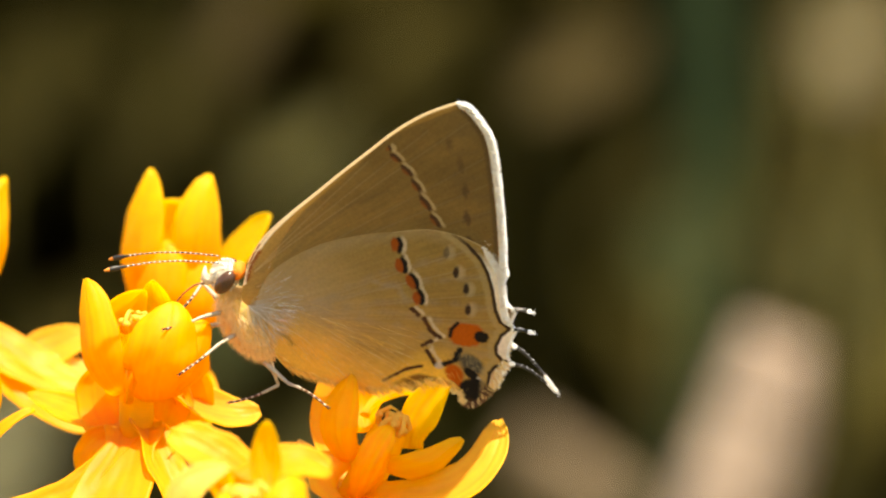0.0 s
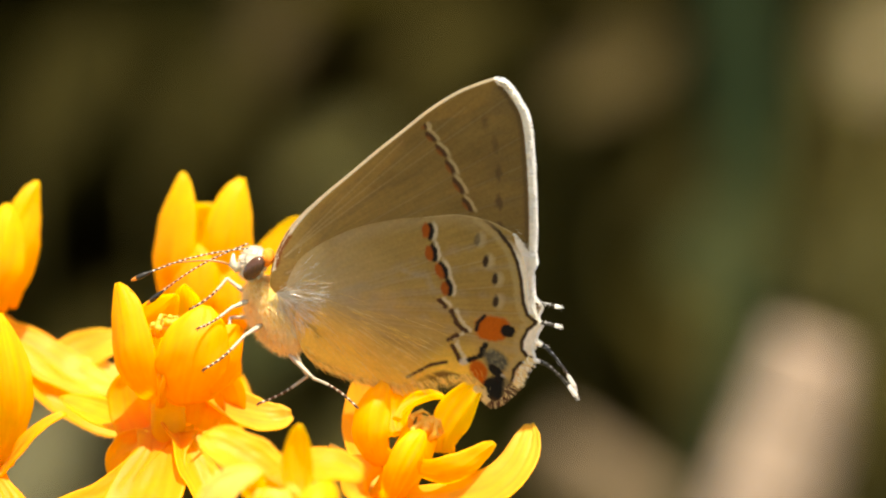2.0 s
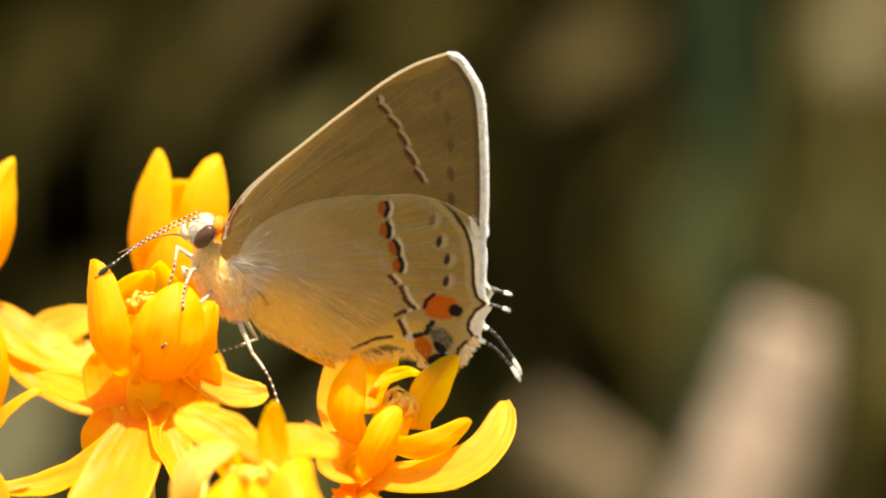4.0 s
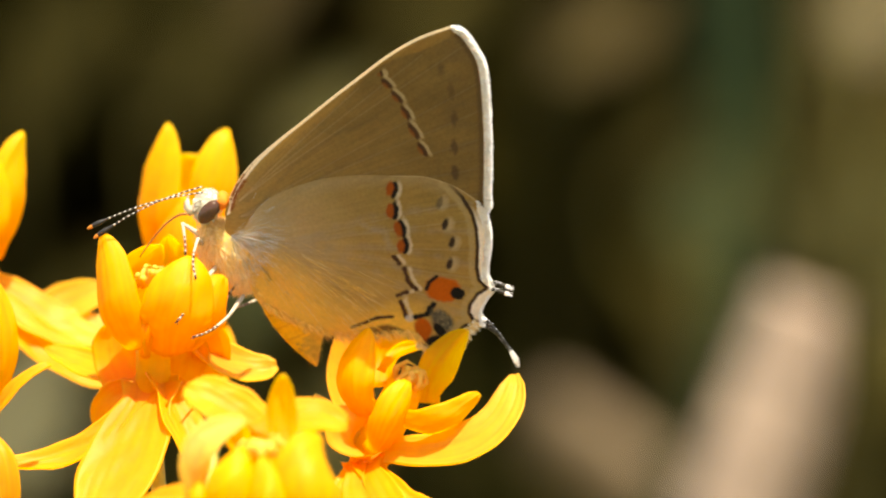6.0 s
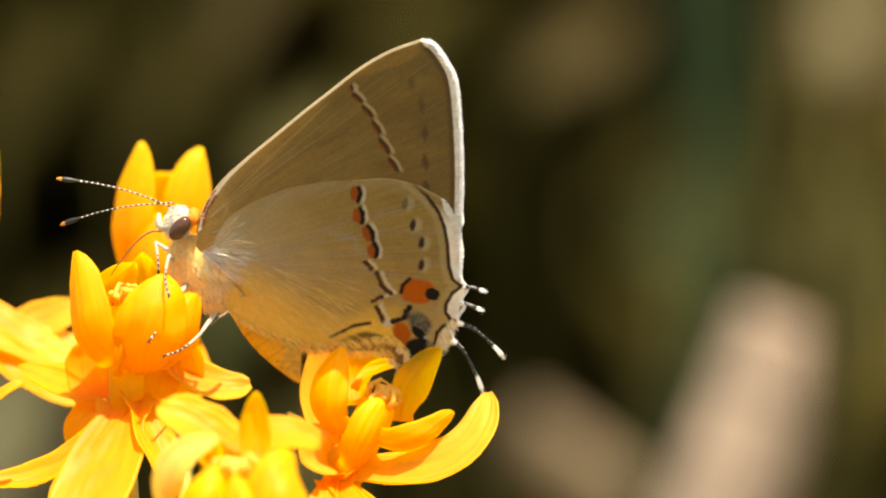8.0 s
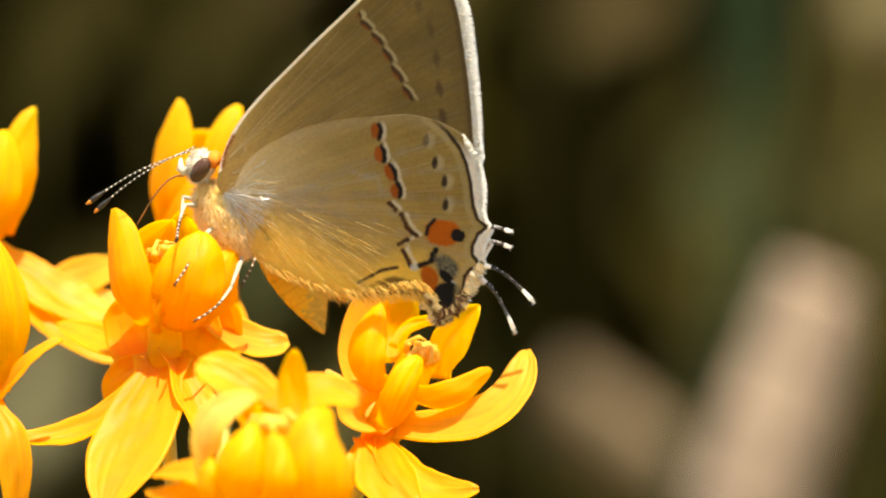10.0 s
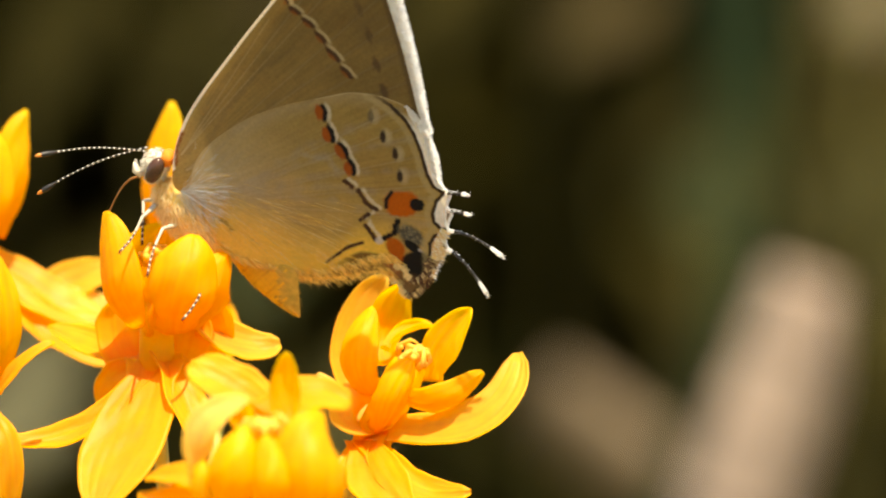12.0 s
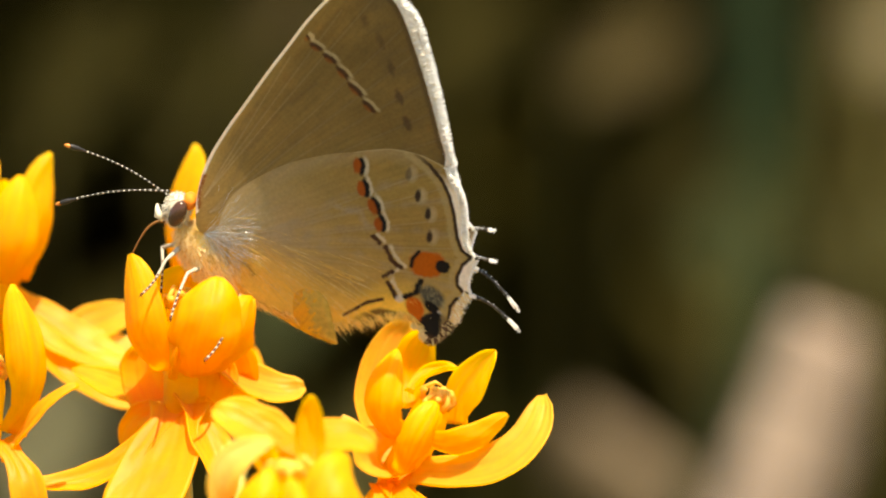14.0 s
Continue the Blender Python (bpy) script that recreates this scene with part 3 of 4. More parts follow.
def make_stem():
    hub = Vector(HUB)
    bm = bmesh.new()
    foot = Vector((hub.x + 30, 40, -H * 1000 - 10))
    pts = [bezier([foot, Vector((hub.x + 10, 20, -300)), hub + Vector((0, 0, 1.2))], i / 24) for i in range(25)]
    tube(bm, pts, [3.4 - 0.08 * i for i in range(25)], sides=12)
    stem = part("milkweed", bm, M_STEM, place=(0, 0, H * 1000))
    tagged(stem, "upright green milkweed stem carrying the umbel", "stem")


make_stem()


# ---- the butterfly ----
# Body space: x towards the tail, y away, z up along the closed wings; origin at the head.
FORE_EDGE = [(1.2, 0.2), (1.25, 1.9), (1.65, 3.45), (2.45, 5.15), (3.4, 6.85), (4.38, 8.6), (5.4, 10.3), (6.46, 12.05), (7.6, 13.5),
             (8.87, 14.61), (9.43, 14.9), (10.15, 14.72), (11.37, 13.71), (12.0, 12.78), (12.6, 11.49), (13.2, 10.05), (13.72, 8.74),
             (14.2, 7.43), (14.67, 6.0), (14.95, 5.0), (14.2, 3.6), (11.66, 2.36), (7.49, 0.84), (3.36, -0.86), (1.6, -0.8)]
HIND_EDGE = [(2.3, -1.2), (2.3, 1.3), (4.2, 3.7), (6.2, 5.15), (7.9, 6.0), (9.6, 6.82), (11.1, 7.08), (12.1, 7.02), (13.0, 6.86),
             (13.8, 6.3), (14.36, 5.72), (14.74, 5.1), (15.12, 4.2), (15.52, 3.25), (15.9, 2.75), (16.28, 2.42), (16.26, 2.0), (16.26, 1.26),
             (16.38, 0.75), (16.62, 0.36), (16.42, -0.2), (16.36, -1.2), (16.16, -1.9), (15.82, -2.42), (15.48, -2.92), (14.95, -2.80), (14.3, -2.35),
             (13.4, -2.2), (12.2, -2.75), (11.1, -3.5), (9.8, -4.05), (8.3, -4.3), (6.4, -4.3), (4.8, -4.0), (3.4, -2.6)]
# the dark line inside the hindwing's fringe: height, distance along
MARGIN = [(-2.6, 16.30), (-2.0, 16.12), (-1.31, 15.92), (-0.67, 15.76), (-0.16, 15.95), (0.25, 16.4), (0.33, 16.65), (0.36, 16.15), (0.65, 15.72),
          (1.08, 15.56), (1.85, 15.60), (2.3, 15.85), (2.46, 15.85), (2.65, 15.27), (3.25, 14.80), (4.47, 14.18), (5.35, 13.62), (6.04, 13.0), (6.7, 12.0), (7.2, 10.6)]
HINGE = (3.2, -2.0)


def lean(u, v, hind):
    """How far a wing's sheet stands off the middle plane."""
    r = np.hypot(u - 2.0, v + 1.0)
    return 0.04 + 0.8 * np.exp(-(r / 3.6) ** 1.6) + (0.03 + 0.3 * np.exp(-((u - 6.0) / 4.2) ** 2 - ((v + 4.2) / 1.7) ** 2) if hind else 0.0) + 0.02 * np.sin(u * 0.9 + v * 0.5)


def near_path(u, v, pts):
    """Distance to a broken line, and the side."""
    best = np.full(u.shape, 1e9)
    for (a, b), (c, d) in zip(pts, pts[1:]):
        ex, ey = c - a, d - b
        s = np.clip(((u - a) * ex + (v - b) * ey) / (ex * ex + ey * ey), 0, 1)
        best = np.minimum(best, np.hypot(u - a - s * ex, v - b - s * ey))
    return best


def spot(u, v, centre, ru, rv, turn):
    """Ellipse distance: below 1 inside."""
    c, s = math.cos(radians(turn)), math.sin(radians(turn))
    a, b = u - centre[0], v - centre[1]
    return np.hypot((a * c + b * s) / ru, (b * c - a * s) / rv)


def lay(col, mask, rgb):
    mask = np.clip(mask, 0, 1)[:, None]
    col[:] = col * (1 - mask) + np.array(rgb) * mask


def soft(d, edge, blur):
    return np.clip((edge - d) / blur + 0.5, 0, 1)


BROWN, WHITE, ORANGE, INK = (0.075, 0.035, 0.018), (0.68, 0.62, 0.50), (0.50, 0.115, 0.008), (0.012, 0.010, 0.010)


def brushed(a, b, seed):
    """Smooth random field over two coordinates, about -1 to 1."""
    table = np.random.default_rng(seed).uniform(-1, 1, (256, 256))
    i, j = np.floor(a).astype(int), np.floor(b).astype(int)
    p, q = a - i, b - j
    p, q = p * p * (3 - 2 * p), q * q * (3 - 2 * q)
    pick = lambda x, y: table[x % 256, y % 256]
    return (pick(i, j) * (1 - p) + pick(i + 1, j) * p) * (1 - q) + (pick(i, j + 1) * (1 - p) + pick(i + 1, j + 1) * p) * q


def veins(u, v, col, roots, ends, tone, width=0.04):
    for e in ends:
        lay(col, soft(near_path(u, v, [roots, e]), width, 0.05) * 0.40, tone)
        lay(col, soft(np.abs(near_path(u, v, [roots, e]) - 0.11), 0.03, 0.06) * 0.25, (0.20, 0.14, 0.06))


def paint_fore(u, v, edge, arc):
    rng = np.random.default_rng(3)
    col = np.tile(np.array((0.285, 0.190, 0.064)), (len(u), 1))
    j = rng.normal(0, 0.035, len(u))
    ang = np.arctan2(v + 0.5, u - 0.5)
    col *= (1 + 0.02 * np.sin(ang * 70 + np.sin(u * 2)) + 0.02 * np.sin(ang * 173 + 1.7 * np.sin(v)) + 0.03 * np.sin(ang * 31 + u))[:, None]
    r = np.hypot(u, v)
    col *= (1 + 0.05 * brushed(ang * 60, r * 0.5, 1) + 0.06 * brushed(ang * 150, r * 1.4, 2) + 0.07 * brushed(u * 0.7, v * 0.7, 12))[:, None]
    # darker lines along the cell and between the veins
    for run in ([(2.6, 0.8), (3.7, 4.0), (5.6, 6.8), (7.2, 8.2)], [(2.0, 1.4), (2.7, 4.2), (4.2, 7.2)], [(3.4, 0.9), (6.0, 4.6), (7.9, 6.2)]):
        lay(col, soft(near_path(u, v, run) + 0.1 * brushed(u * 3, v * 3, 14), 0.10, 0.22) * 0.30, (0.15, 0.105, 0.055))
    veins(u, v, col, (2.0, 0.4), [(12.2, 12.6), (12.9, 11.0), (13.4, 9.2), (13.9, 7.4), (14.3, 5.8)], (0.30, 0.23, 0.14))
    veins(u, v, col, (1.6, 1.2), [(5.6, 9.6), (8.2, 12.6), (10.2, 13.9)], (0.37, 0.29, 0.17))
    # bounce light from below painted in: brighter root, darker tip
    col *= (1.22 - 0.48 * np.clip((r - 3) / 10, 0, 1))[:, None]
    # short smoky rays between the spot row and the margin
    ray = np.clip(brushed(v * 3.1 - u * 1.2, u * 0.4, 15) * 1.4, 0, 1) * np.clip((u + 0.35 * v - 13.6) / 0.8, 0, 1)
    lay(col, ray * 0.30, (0.17, 0.12, 0.06))
    line = [(6.40, 11.02), (6.62, 10.62), (7.38, 10.1), (8.22, 9.45), (8.94, 8.60), (9.80, 7.66), (10.55, 6.85)]
    wob = 0.14 * brushed(u * 5, v * 5, 16)
    for i, ((a, b), (c, d)) in enumerate(zip(line, line[1:])):
        mu, mv = (a + c) / 2, (b + d) / 2
        turn = math.degrees(math.atan2(d - b, c - a)) + 9
        half = math.hypot(c - a, d - b) / 2
        n = (-math.sin(radians(turn)), math.cos(radians(turn)))
        lay(col, soft(spot(u, v, (mu + n[0] * 0.20, mv + n[1] * 0.20), half * 1.05, 0.15, turn) + j + wob, 1.0, 0.5) * 0.62, (0.60, 0.50, 0.30))
        lay(col, soft(spot(u, v, (mu, mv), half * 0.93, 0.17 if i else 0.10, turn) + j + wob, 1.0, 0.4) * 0.95, BROWN)
        lay(col, soft(spot(u, v, (mu - n[0] * 0.15, mv - n[1] * 0.15), half * 0.5, 0.10, turn) + j, 1.0, 0.6) * 0.6, (0.30, 0.10, 0.02))
    for c in [(9.52, 12.13), (10.48, 11.1), (11.2, 9.62), (11.78, 7.97), (12.37, 6.53)]:
        k = 0.40 + 0.45 * min((12.6 - c[1]) / 4.5, 1)
        lay(col, soft(spot(u, v, c, 0.44, 0.19, -68) + j + wob * 2, 1.0, 0.8) * k, (0.10, 0.06, 0.03))
    outer = (arc > 10.2) & (arc < 19.6)
    lay(col, np.where(outer, soft(np.abs(edge - 0.24) + j, 0.13, 0.20), 0) * 0.82, (0.11, 0.07, 0.035))
    lay(col, np.where((arc > 9.3) & (arc < 19.8), soft(edge + j * 0.5, 0.11, 0.08), 0), (0.95, 0.92, 0.88))
    lay(col, np.where(arc < 9.6, soft(edge, 0.17, 0.08), 0), (0.93, 0.84, 0.70))
    lay(col, soft(near_path(u, v, [(1.35, 0.6), (1.3, 1.5), (1.5, 2.4)]) + j, 0.10, 0.1), (0.24, 0.08, 0.015))
    return col


def paint_hind(u, v, edge, arc):
    rng = np.random.default_rng(5)
    # base colour carries light from the blossoms below, darker upwards
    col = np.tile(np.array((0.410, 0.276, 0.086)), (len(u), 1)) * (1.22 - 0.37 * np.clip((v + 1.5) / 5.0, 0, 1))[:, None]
    j = rng.normal(0, 0.04, len(u))
    veins(u, v, col, (3.0, -1.6), [(13.0, 5.6), (14.2, 4.2), (14.9, 2.6), (15.4, 0.9), (15.0, -1.0), (12.4, 6.6)], (0.36, 0.28, 0.18))
    # bluish-grey sheen along the veins put into the colour
    for e in [(12.6, 6.6), (13.7, 5.2), (14.6, 3.4), (15.3, 1.9), (15.4, 0.4)]:
        lay(col, soft(near_path(u, v, [(4.2, -0.6), ((4.2 + e[0]) / 2, (-0.6 + e[1]) / 2 + 0.5), e]) + 0.2 * brushed(u * 2, v * 2, 31), 0.12, 0.35) * 0.30, (0.30, 0.265, 0.235))
    lay(col, soft(near_path(u, v, [(8.0, 2.6), (9.4, 2.75), (9.8, 2.2)]) + 0.15 * brushed(u * 3, v * 3, 32), 0.10, 0.25) * 0.35, (0.36, 0.33, 0.31))
    ang = np.arctan2(v + 2.0, u - 1.2)
    low = np.clip((-0.02 - ang) / 0.25, 0, 1) * np.clip((14.0 - u) / 5, 0, 1)
    r = np.hypot(u - 1.2, v + 2.0)
    col *= (1 + 0.05 * brushed(ang * 35, r * 0.5, 3) + 0.08 * brushed(ang * 110, r * 0.8, 4) + 0.07 * brushed(u * 0.8, v * 0.8, 17))[:, None]
    # glow of bounced light painted round the root
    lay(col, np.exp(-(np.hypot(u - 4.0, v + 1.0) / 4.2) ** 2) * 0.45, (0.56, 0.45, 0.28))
    # paler band along the front edge
    lay(col, soft(near_path(u, v, [(4.0, 3.2), (6.2, 4.9), (9.4, 6.6), (11.6, 6.9)]), 0.30, 0.9) * 0.30, (0.44, 0.38, 0.30))
    lay(col, soft(near_path(u, v, [(7.9, 6.0), (9.6, 6.82), (11.1, 7.08), (12.1, 7.02), (13.0, 6.8)]), 0.05, 0.06) * 0.55, (0.56, 0.46, 0.28))
    streak = 0.5 * np.sin(ang * 95 + 2.5 * np.sin(u * 0.9)) * 0.5 + 0.9 * brushed(ang * 90, r * 0.6, 6)
    lay(col, low * np.clip(0.28 + 0.5 * streak, 0, 0.8), (0.58, 0.50, 0.40))
    lay(col, low * np.clip(-0.35 - 0.6 * streak, 0, 0.6), (0.20, 0.14, 0.07))
    # golden inner margin under the dark crease, blossoms' bounce light put into the colour
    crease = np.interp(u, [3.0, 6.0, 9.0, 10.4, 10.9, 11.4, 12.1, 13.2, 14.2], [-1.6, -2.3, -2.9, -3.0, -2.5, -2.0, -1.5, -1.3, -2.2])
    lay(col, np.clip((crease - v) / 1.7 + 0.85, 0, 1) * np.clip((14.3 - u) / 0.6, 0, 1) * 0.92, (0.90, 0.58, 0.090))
    # fold shade beside the abdomen painted as dark streaks
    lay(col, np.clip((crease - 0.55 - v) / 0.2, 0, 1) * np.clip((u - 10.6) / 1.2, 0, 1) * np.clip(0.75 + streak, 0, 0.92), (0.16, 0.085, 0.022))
    base = np.exp(-np.hypot(u - 2.9, v + 0.3) / 1.6)
    lay(col, base * (0.35 + 0.10 * np.sin(ang * 60)), (0.55, 0.53, 0.50))
    wob = 0.14 * brushed(u * 5, v * 5, 9)
    for c, turn, size in [((8.36, 5.30), -68, 0.50), ((9.00, 4.15), -62, 0.52), ((9.90, 3.37), -48, 0.56), ((10.55, 2.50), -60, 0.50)]:
        n = (math.sin(radians(-turn)), math.cos(radians(turn)))
        lay(col, soft(spot(u, v, (c[0] + n[0] * 0.31, c[1] + n[1] * 0.31), size * 1.10, 0.21, turn) + j + wob, 1.0, 0.45) * 0.75, WHITE)
        lay(col, soft(spot(u, v, (c[0] + n[0] * 0.10, c[1] + n[1] * 0.10), size * 1.04, 0.24, turn) + j + wob, 1.0, 0.3), INK)
        lay(col, soft(spot(u, v, (c[0] - n[0] * 0.13, c[1] - n[1] * 0.13), size * 0.88, 0.21, turn) + j + wob, 1.0, 0.45), (0.36, 0.085, 0.012))
    wob = 0.05 * brushed(u * 6, v * 6, 9)
    for run in ([(10.40, 1.68), (10.86, 1.50)], [(11.30, 1.30), (11.72, 0.86), (12.08, 0.62), (12.42, 0.52)],
                [(11.75, -0.30), (11.95, -0.03), (12.12, 0.12)], [(12.06, -0.60), (12.46, -0.92), (12.78, -1.22)]):
        lay(col, soft(near_path(u, v, [(a + 0.22, b + 0.16) for a, b in run]) + wob + 0.4 * j, 0.11, 0.10) * 0.72, WHITE)
        lay(col, soft(near_path(u, v, run) + wob + 0.4 * j, 0.135, 0.08), BROWN)
    lay(col, soft(near_path(u, v, [(12.22, -0.20), (12.3, -0.45)]) + wob, 0.10, 0.12) * 0.6, WHITE)
    lay(col, soft(spot(u, v, (13.0, -1.22), 0.26, 0.22, 40) + j, 1, 0.5) * 0.8, (0.62, 0.60, 0.60))
    lay(col, soft(near_path(u, v, [(3.0, -1.0), (3.1, -1.6), (3.2, -2.0)]) + j + wob, 0.07, 0.12) * 0.6, (0.10, 0.06, 0.03))
    lay(col, soft(near_path(u, v, [(3.9, -2.1), (4.5, -2.25), (4.9, -2.6)]) + j + wob, 0.09, 0.14) * 0.6, (0.10, 0.06, 0.03))
    lay(col, soft(near_path(u, v, [(13.25, -1.05), (13.58, -0.74), (13.78, -0.45), (13.70, -0.10), (13.74, 0.15)]) + wob + j * 0.5, 0.16, 0.1), INK)
    for c in [(11.07, 5.82), (11.96, 4.80), (12.83, 3.98), (13.35, 2.76)]:
        k = 0.6 if c[1] > 5 else 1.0
        lay(col, soft(spot(u, v, (c[0] + 0.18, c[1] + 0.05), 0.44, 0.30, -75) + j, 1.0, 0.7) * 0.45, (0.56, 0.48, 0.34))
        lay(col, soft(spot(u, v, c, 0.34, 0.17, -75) + j + wob * 3, 1.0, 0.6) * k, (0.045, 0.028, 0.018))
    # the eyespot
    lay(col, soft(np.maximum(spot(u, v, (13.75, 1.24), 0.98, 0.86, 15), spot(u, v, (13.8, 1.2), 1.35, 0.74, 15)) + j + wob, 1.0, 0.22), ORANGE)
    lay(col, soft(near_path(u, v, [(13.08, 1.72), (12.88, 1.22), (12.96, 0.80)]) + 0.4 * j, 0.11, 0.10), INK)
    lay(col, soft(spot(u, v, (14.60, 1.37), 0.42, 0.37, 10) + j + wob * 2, 1.0, 0.25), INK)
    grey = soft(spot(u, v, (14.65, -0.50), 0.80, 0.52, -25) + j * 2, 1.0, 0.4)
    lay(col, grey, (0.085, 0.08, 0.065))
    lay(col, grey * (rng.random(len(u)) > 0.78), (0.34, 0.30, 0.19))
    lay(col, soft(spot(u, v, (13.95, -1.42), 0.62, 0.46, -40) + j, 1.0, 0.3), ORANGE)
    lay(col, soft(spot(u, v, (14.35, -2.05), 0.40, 0.35, -30) + j, 1.0, 0.4), ORANGE)
    lay(col, soft(spot(u, v, (14.85, -1.10), 0.55, 0.26, -25) + j, 1.0, 0.3), INK)
    lay(col, soft(spot(u, v, (15.42, -1.38), 0.30, 0.15, -50) + j, 1.0, 0.4), (0.60, 0.60, 0.62))
    lay(col, soft(spot(u, v, (15.25, -2.10), 0.80, 0.90, -30) + j + wob, 1.0, 0.2), INK)
    lay(col, np.where((u > 14.4) & (u < 16.0), np.clip((-2.55 - v) / 0.25, 0, 1), 0) * 0.85, (0.10, 0.05, 0.02))
    lay(col, soft(near_path(u, v, [(10.40, -3.18), (10.9, -2.60), (11.36, -2.07), (12.10, -1.60)]) + wob * 0.6 + j * 0.3, 0.10, 0.09), BROWN)
    # margin: pale line, dark line, fringe
    beyond = u - np.interp(v, [p[0] for p in MARGIN], [p[1] for p in MARGIN])
    near = near_path(u, v, [(b, a) for a, b in MARGIN])
    right = (u > 10.4) & (v > -2.5)
    lay(col, np.where(right & (beyond < 0), soft(np.abs(near - 0.30) + j, 0.16, 0.15), 0) * 0.45, (0.52, 0.42, 0.22))
    shade = np.where((v < 0.2)[:, None], np.array((0.78, 0.56, 0.34)), np.array((0.95, 0.92, 0.88)))
    mask = (np.where(right, np.clip(beyond / 0.06, 0, 1), 0) * np.clip((6.5 - v) / 0.9, 0, 1))[:, None]
    col[:] = col * (1 - mask) + shade * mask
    lay(col, np.where(right & (v < 0.0) & (beyond > 0.12), np.clip(brushed(u * 9, v * 5, 21) * 2 - 0.9, 0, 0.2), 0), (0.30, 0.19, 0.09))
    lay(col, np.where(right & (v > -1.7), soft(near + wob * 0.4, 0.10, 0.07), 0) * np.clip((u - 10.6) / 1.5, 0, 1), (0.05, 0.030, 0.018))
    return col


def make_wing(name, outline, middle, painter, hind, side, rings, label, parent, per):
    """A scaled wing membrane. side -1: the near wing, 1: the far one."""
    edge = rounded(outline, per)
    n = len(edge)
    mid = np.array(middle)
    arcs = np.arange(n) / per
    along = np.roll(edge, -1, 0) - np.roll(edge, 1, 0)
    along /= np.hypot(*along.T)[:, None]
    out_way = np.stack([-along[:, 1], along[:, 0]], 1)
    lo, hi = (7.8, 14.2) if hind else (9.4, 19.5)
    inset = (0.30 if hind else 0.33) * np.clip((arcs - lo) / 0.7, 0, 1) * np.clip((hi - arcs) / 0.7, 0, 1)
    edge = edge - out_way * inset[:, None]
    steps = 1 - (1 - np.linspace(0, 1, rings + 1)[1:]) ** 1.25
    uv = np.concatenate([[mid], (mid + steps[:, None, None] * (edge - mid)).reshape(-1, 2)])
    reach = np.hypot(*(edge - mid).T)
    nxt = np.roll(edge, -1, 0) - np.roll(edge, 1, 0)
    nxt /= np.hypot(*nxt.T)[:, None]
    square = np.abs((edge - mid)[:, 0] * nxt[:, 1] - (edge - mid)[:, 1] * nxt[:, 0])
    dist = np.concatenate([[reach.mean()], ((1 - steps)[:, None] * square).ravel()])
    arc = np.concatenate([[99], np.tile(arcs, rings)])
    u, v = uv[:, 0], uv[:, 1]
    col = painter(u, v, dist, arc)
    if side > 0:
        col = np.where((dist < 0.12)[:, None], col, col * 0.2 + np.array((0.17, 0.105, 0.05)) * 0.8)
    y = side * lean(u, v, hind)
    y = y + side * 0.004 * np.sin(np.arctan2(v + 1.5, u - 1.0) * 34) * np.clip(np.hypot(u, v) / 8, 0, 1)
    o = HINGE if hind else (2.0, -0.5)
    verts = np.stack([u - o[0], y, v - o[1]], 1) * MM
    faces = [(0, 1 + i, 1 + (i + 1) % n) for i in range(n)]
    for r in range(rings - 1):
        a, b = 1 + r * n, 1 + (r + 1) * n
        faces += [(a + i, b + i, b + (i + 1) % n, a + (i + 1) % n) for i in range(n)]
    me = bpy.data.meshes.new(name)
    me.from_pydata(verts.tolist(), [], faces)
    layer = me.color_attributes.new("pigment", "FLOAT_COLOR", "POINT")
    layer.data.foreach_set("color", np.concatenate([np.clip(col, 0, 1), np.ones((len(u), 1))], 1).ravel())
    me.materials.append(M_WING)
    me.polygons.foreach_set("use_smooth", [True] * len(me.polygons))
    ob = new(name, me)
    ob.parent = parent
    ob.location = (o[0] * MM, 0, o[1] * MM)
    ob["label"] = label
    # fringe of fine white scales round the outer margin
    rng = random.Random(8)
    bm = bmesh.new()
    for i in range(n):
        if not lo < arcs[i] < hi + (12.0 if hind else 0):
            continue
        for _ in range(6 if per > 20 else 7):
            k = rng.random()
            e = edge[i] * (1 - k) + edge[(i + 1) % n] * k
            tangent = nxt[i]
            out = np.array((tangent[1], -tangent[0]))
            if np.dot(out, e - mid) < 0:
                out = -out
            back = rng.uniform(0.02, 0.45 if hind and 19.2 < arcs[i] < 22.6 else 0.12)
            q = (e[0] - out[0] * back - o[0], side * float(lean(e[0], e[1], hind)) + rng.uniform(-0.06, 0.06), e[1] - out[1] * back - o[1])
            way = (out[0] + rng.uniform(-0.25, 0.25), rng.uniform(-0.3, 0.3), out[1] + rng.uniform(-0.25, 0.25))
            lobe = hind and arcs[i] > 19.2
            hair(bm, q, way, inset[i] * rng.uniform(0.9, 1.15) + (rng.uniform(0.15, 0.45) if lobe else 0.1), 0.030 if lobe else 0.045,
                 (tangent[0], rng.uniform(-0.5, 0.5), tangent[1]), 0.05, (rng.choice((2, 2, 1)) if 21.4 < arcs[i] < 24.6 else rng.choice((0, 1)) if arcs[i] <= 21.4 else 1) if lobe else 0)
    part("fringe", bm, [M_FRINGE, M_SILK, M_LEGDARK], ob, "white hair fringe")
    if hind:
        bm = bmesh.new()
        for _ in range(700 if side < 0 else 500):
            i = int(rng.uniform(26.2, 33.4) * per)
            e = edge[i % n]
            q = (e[0] - o[0], side * float(lean(e[0], e[1], hind)) + rng.uniform(-0.05, 0.05), e[1] - o[1] + rng.uniform(0.0, 0.35))
            hair(bm, q, (rng.uniform(0.6, 1.2), rng.uniform(-0.25, 0.25), rng.uniform(-0.7, -0.1)), rng.uniform(0.35, 0.85), 0.022, (0.3, rng.uniform(-1, 1), 1), 0.1)
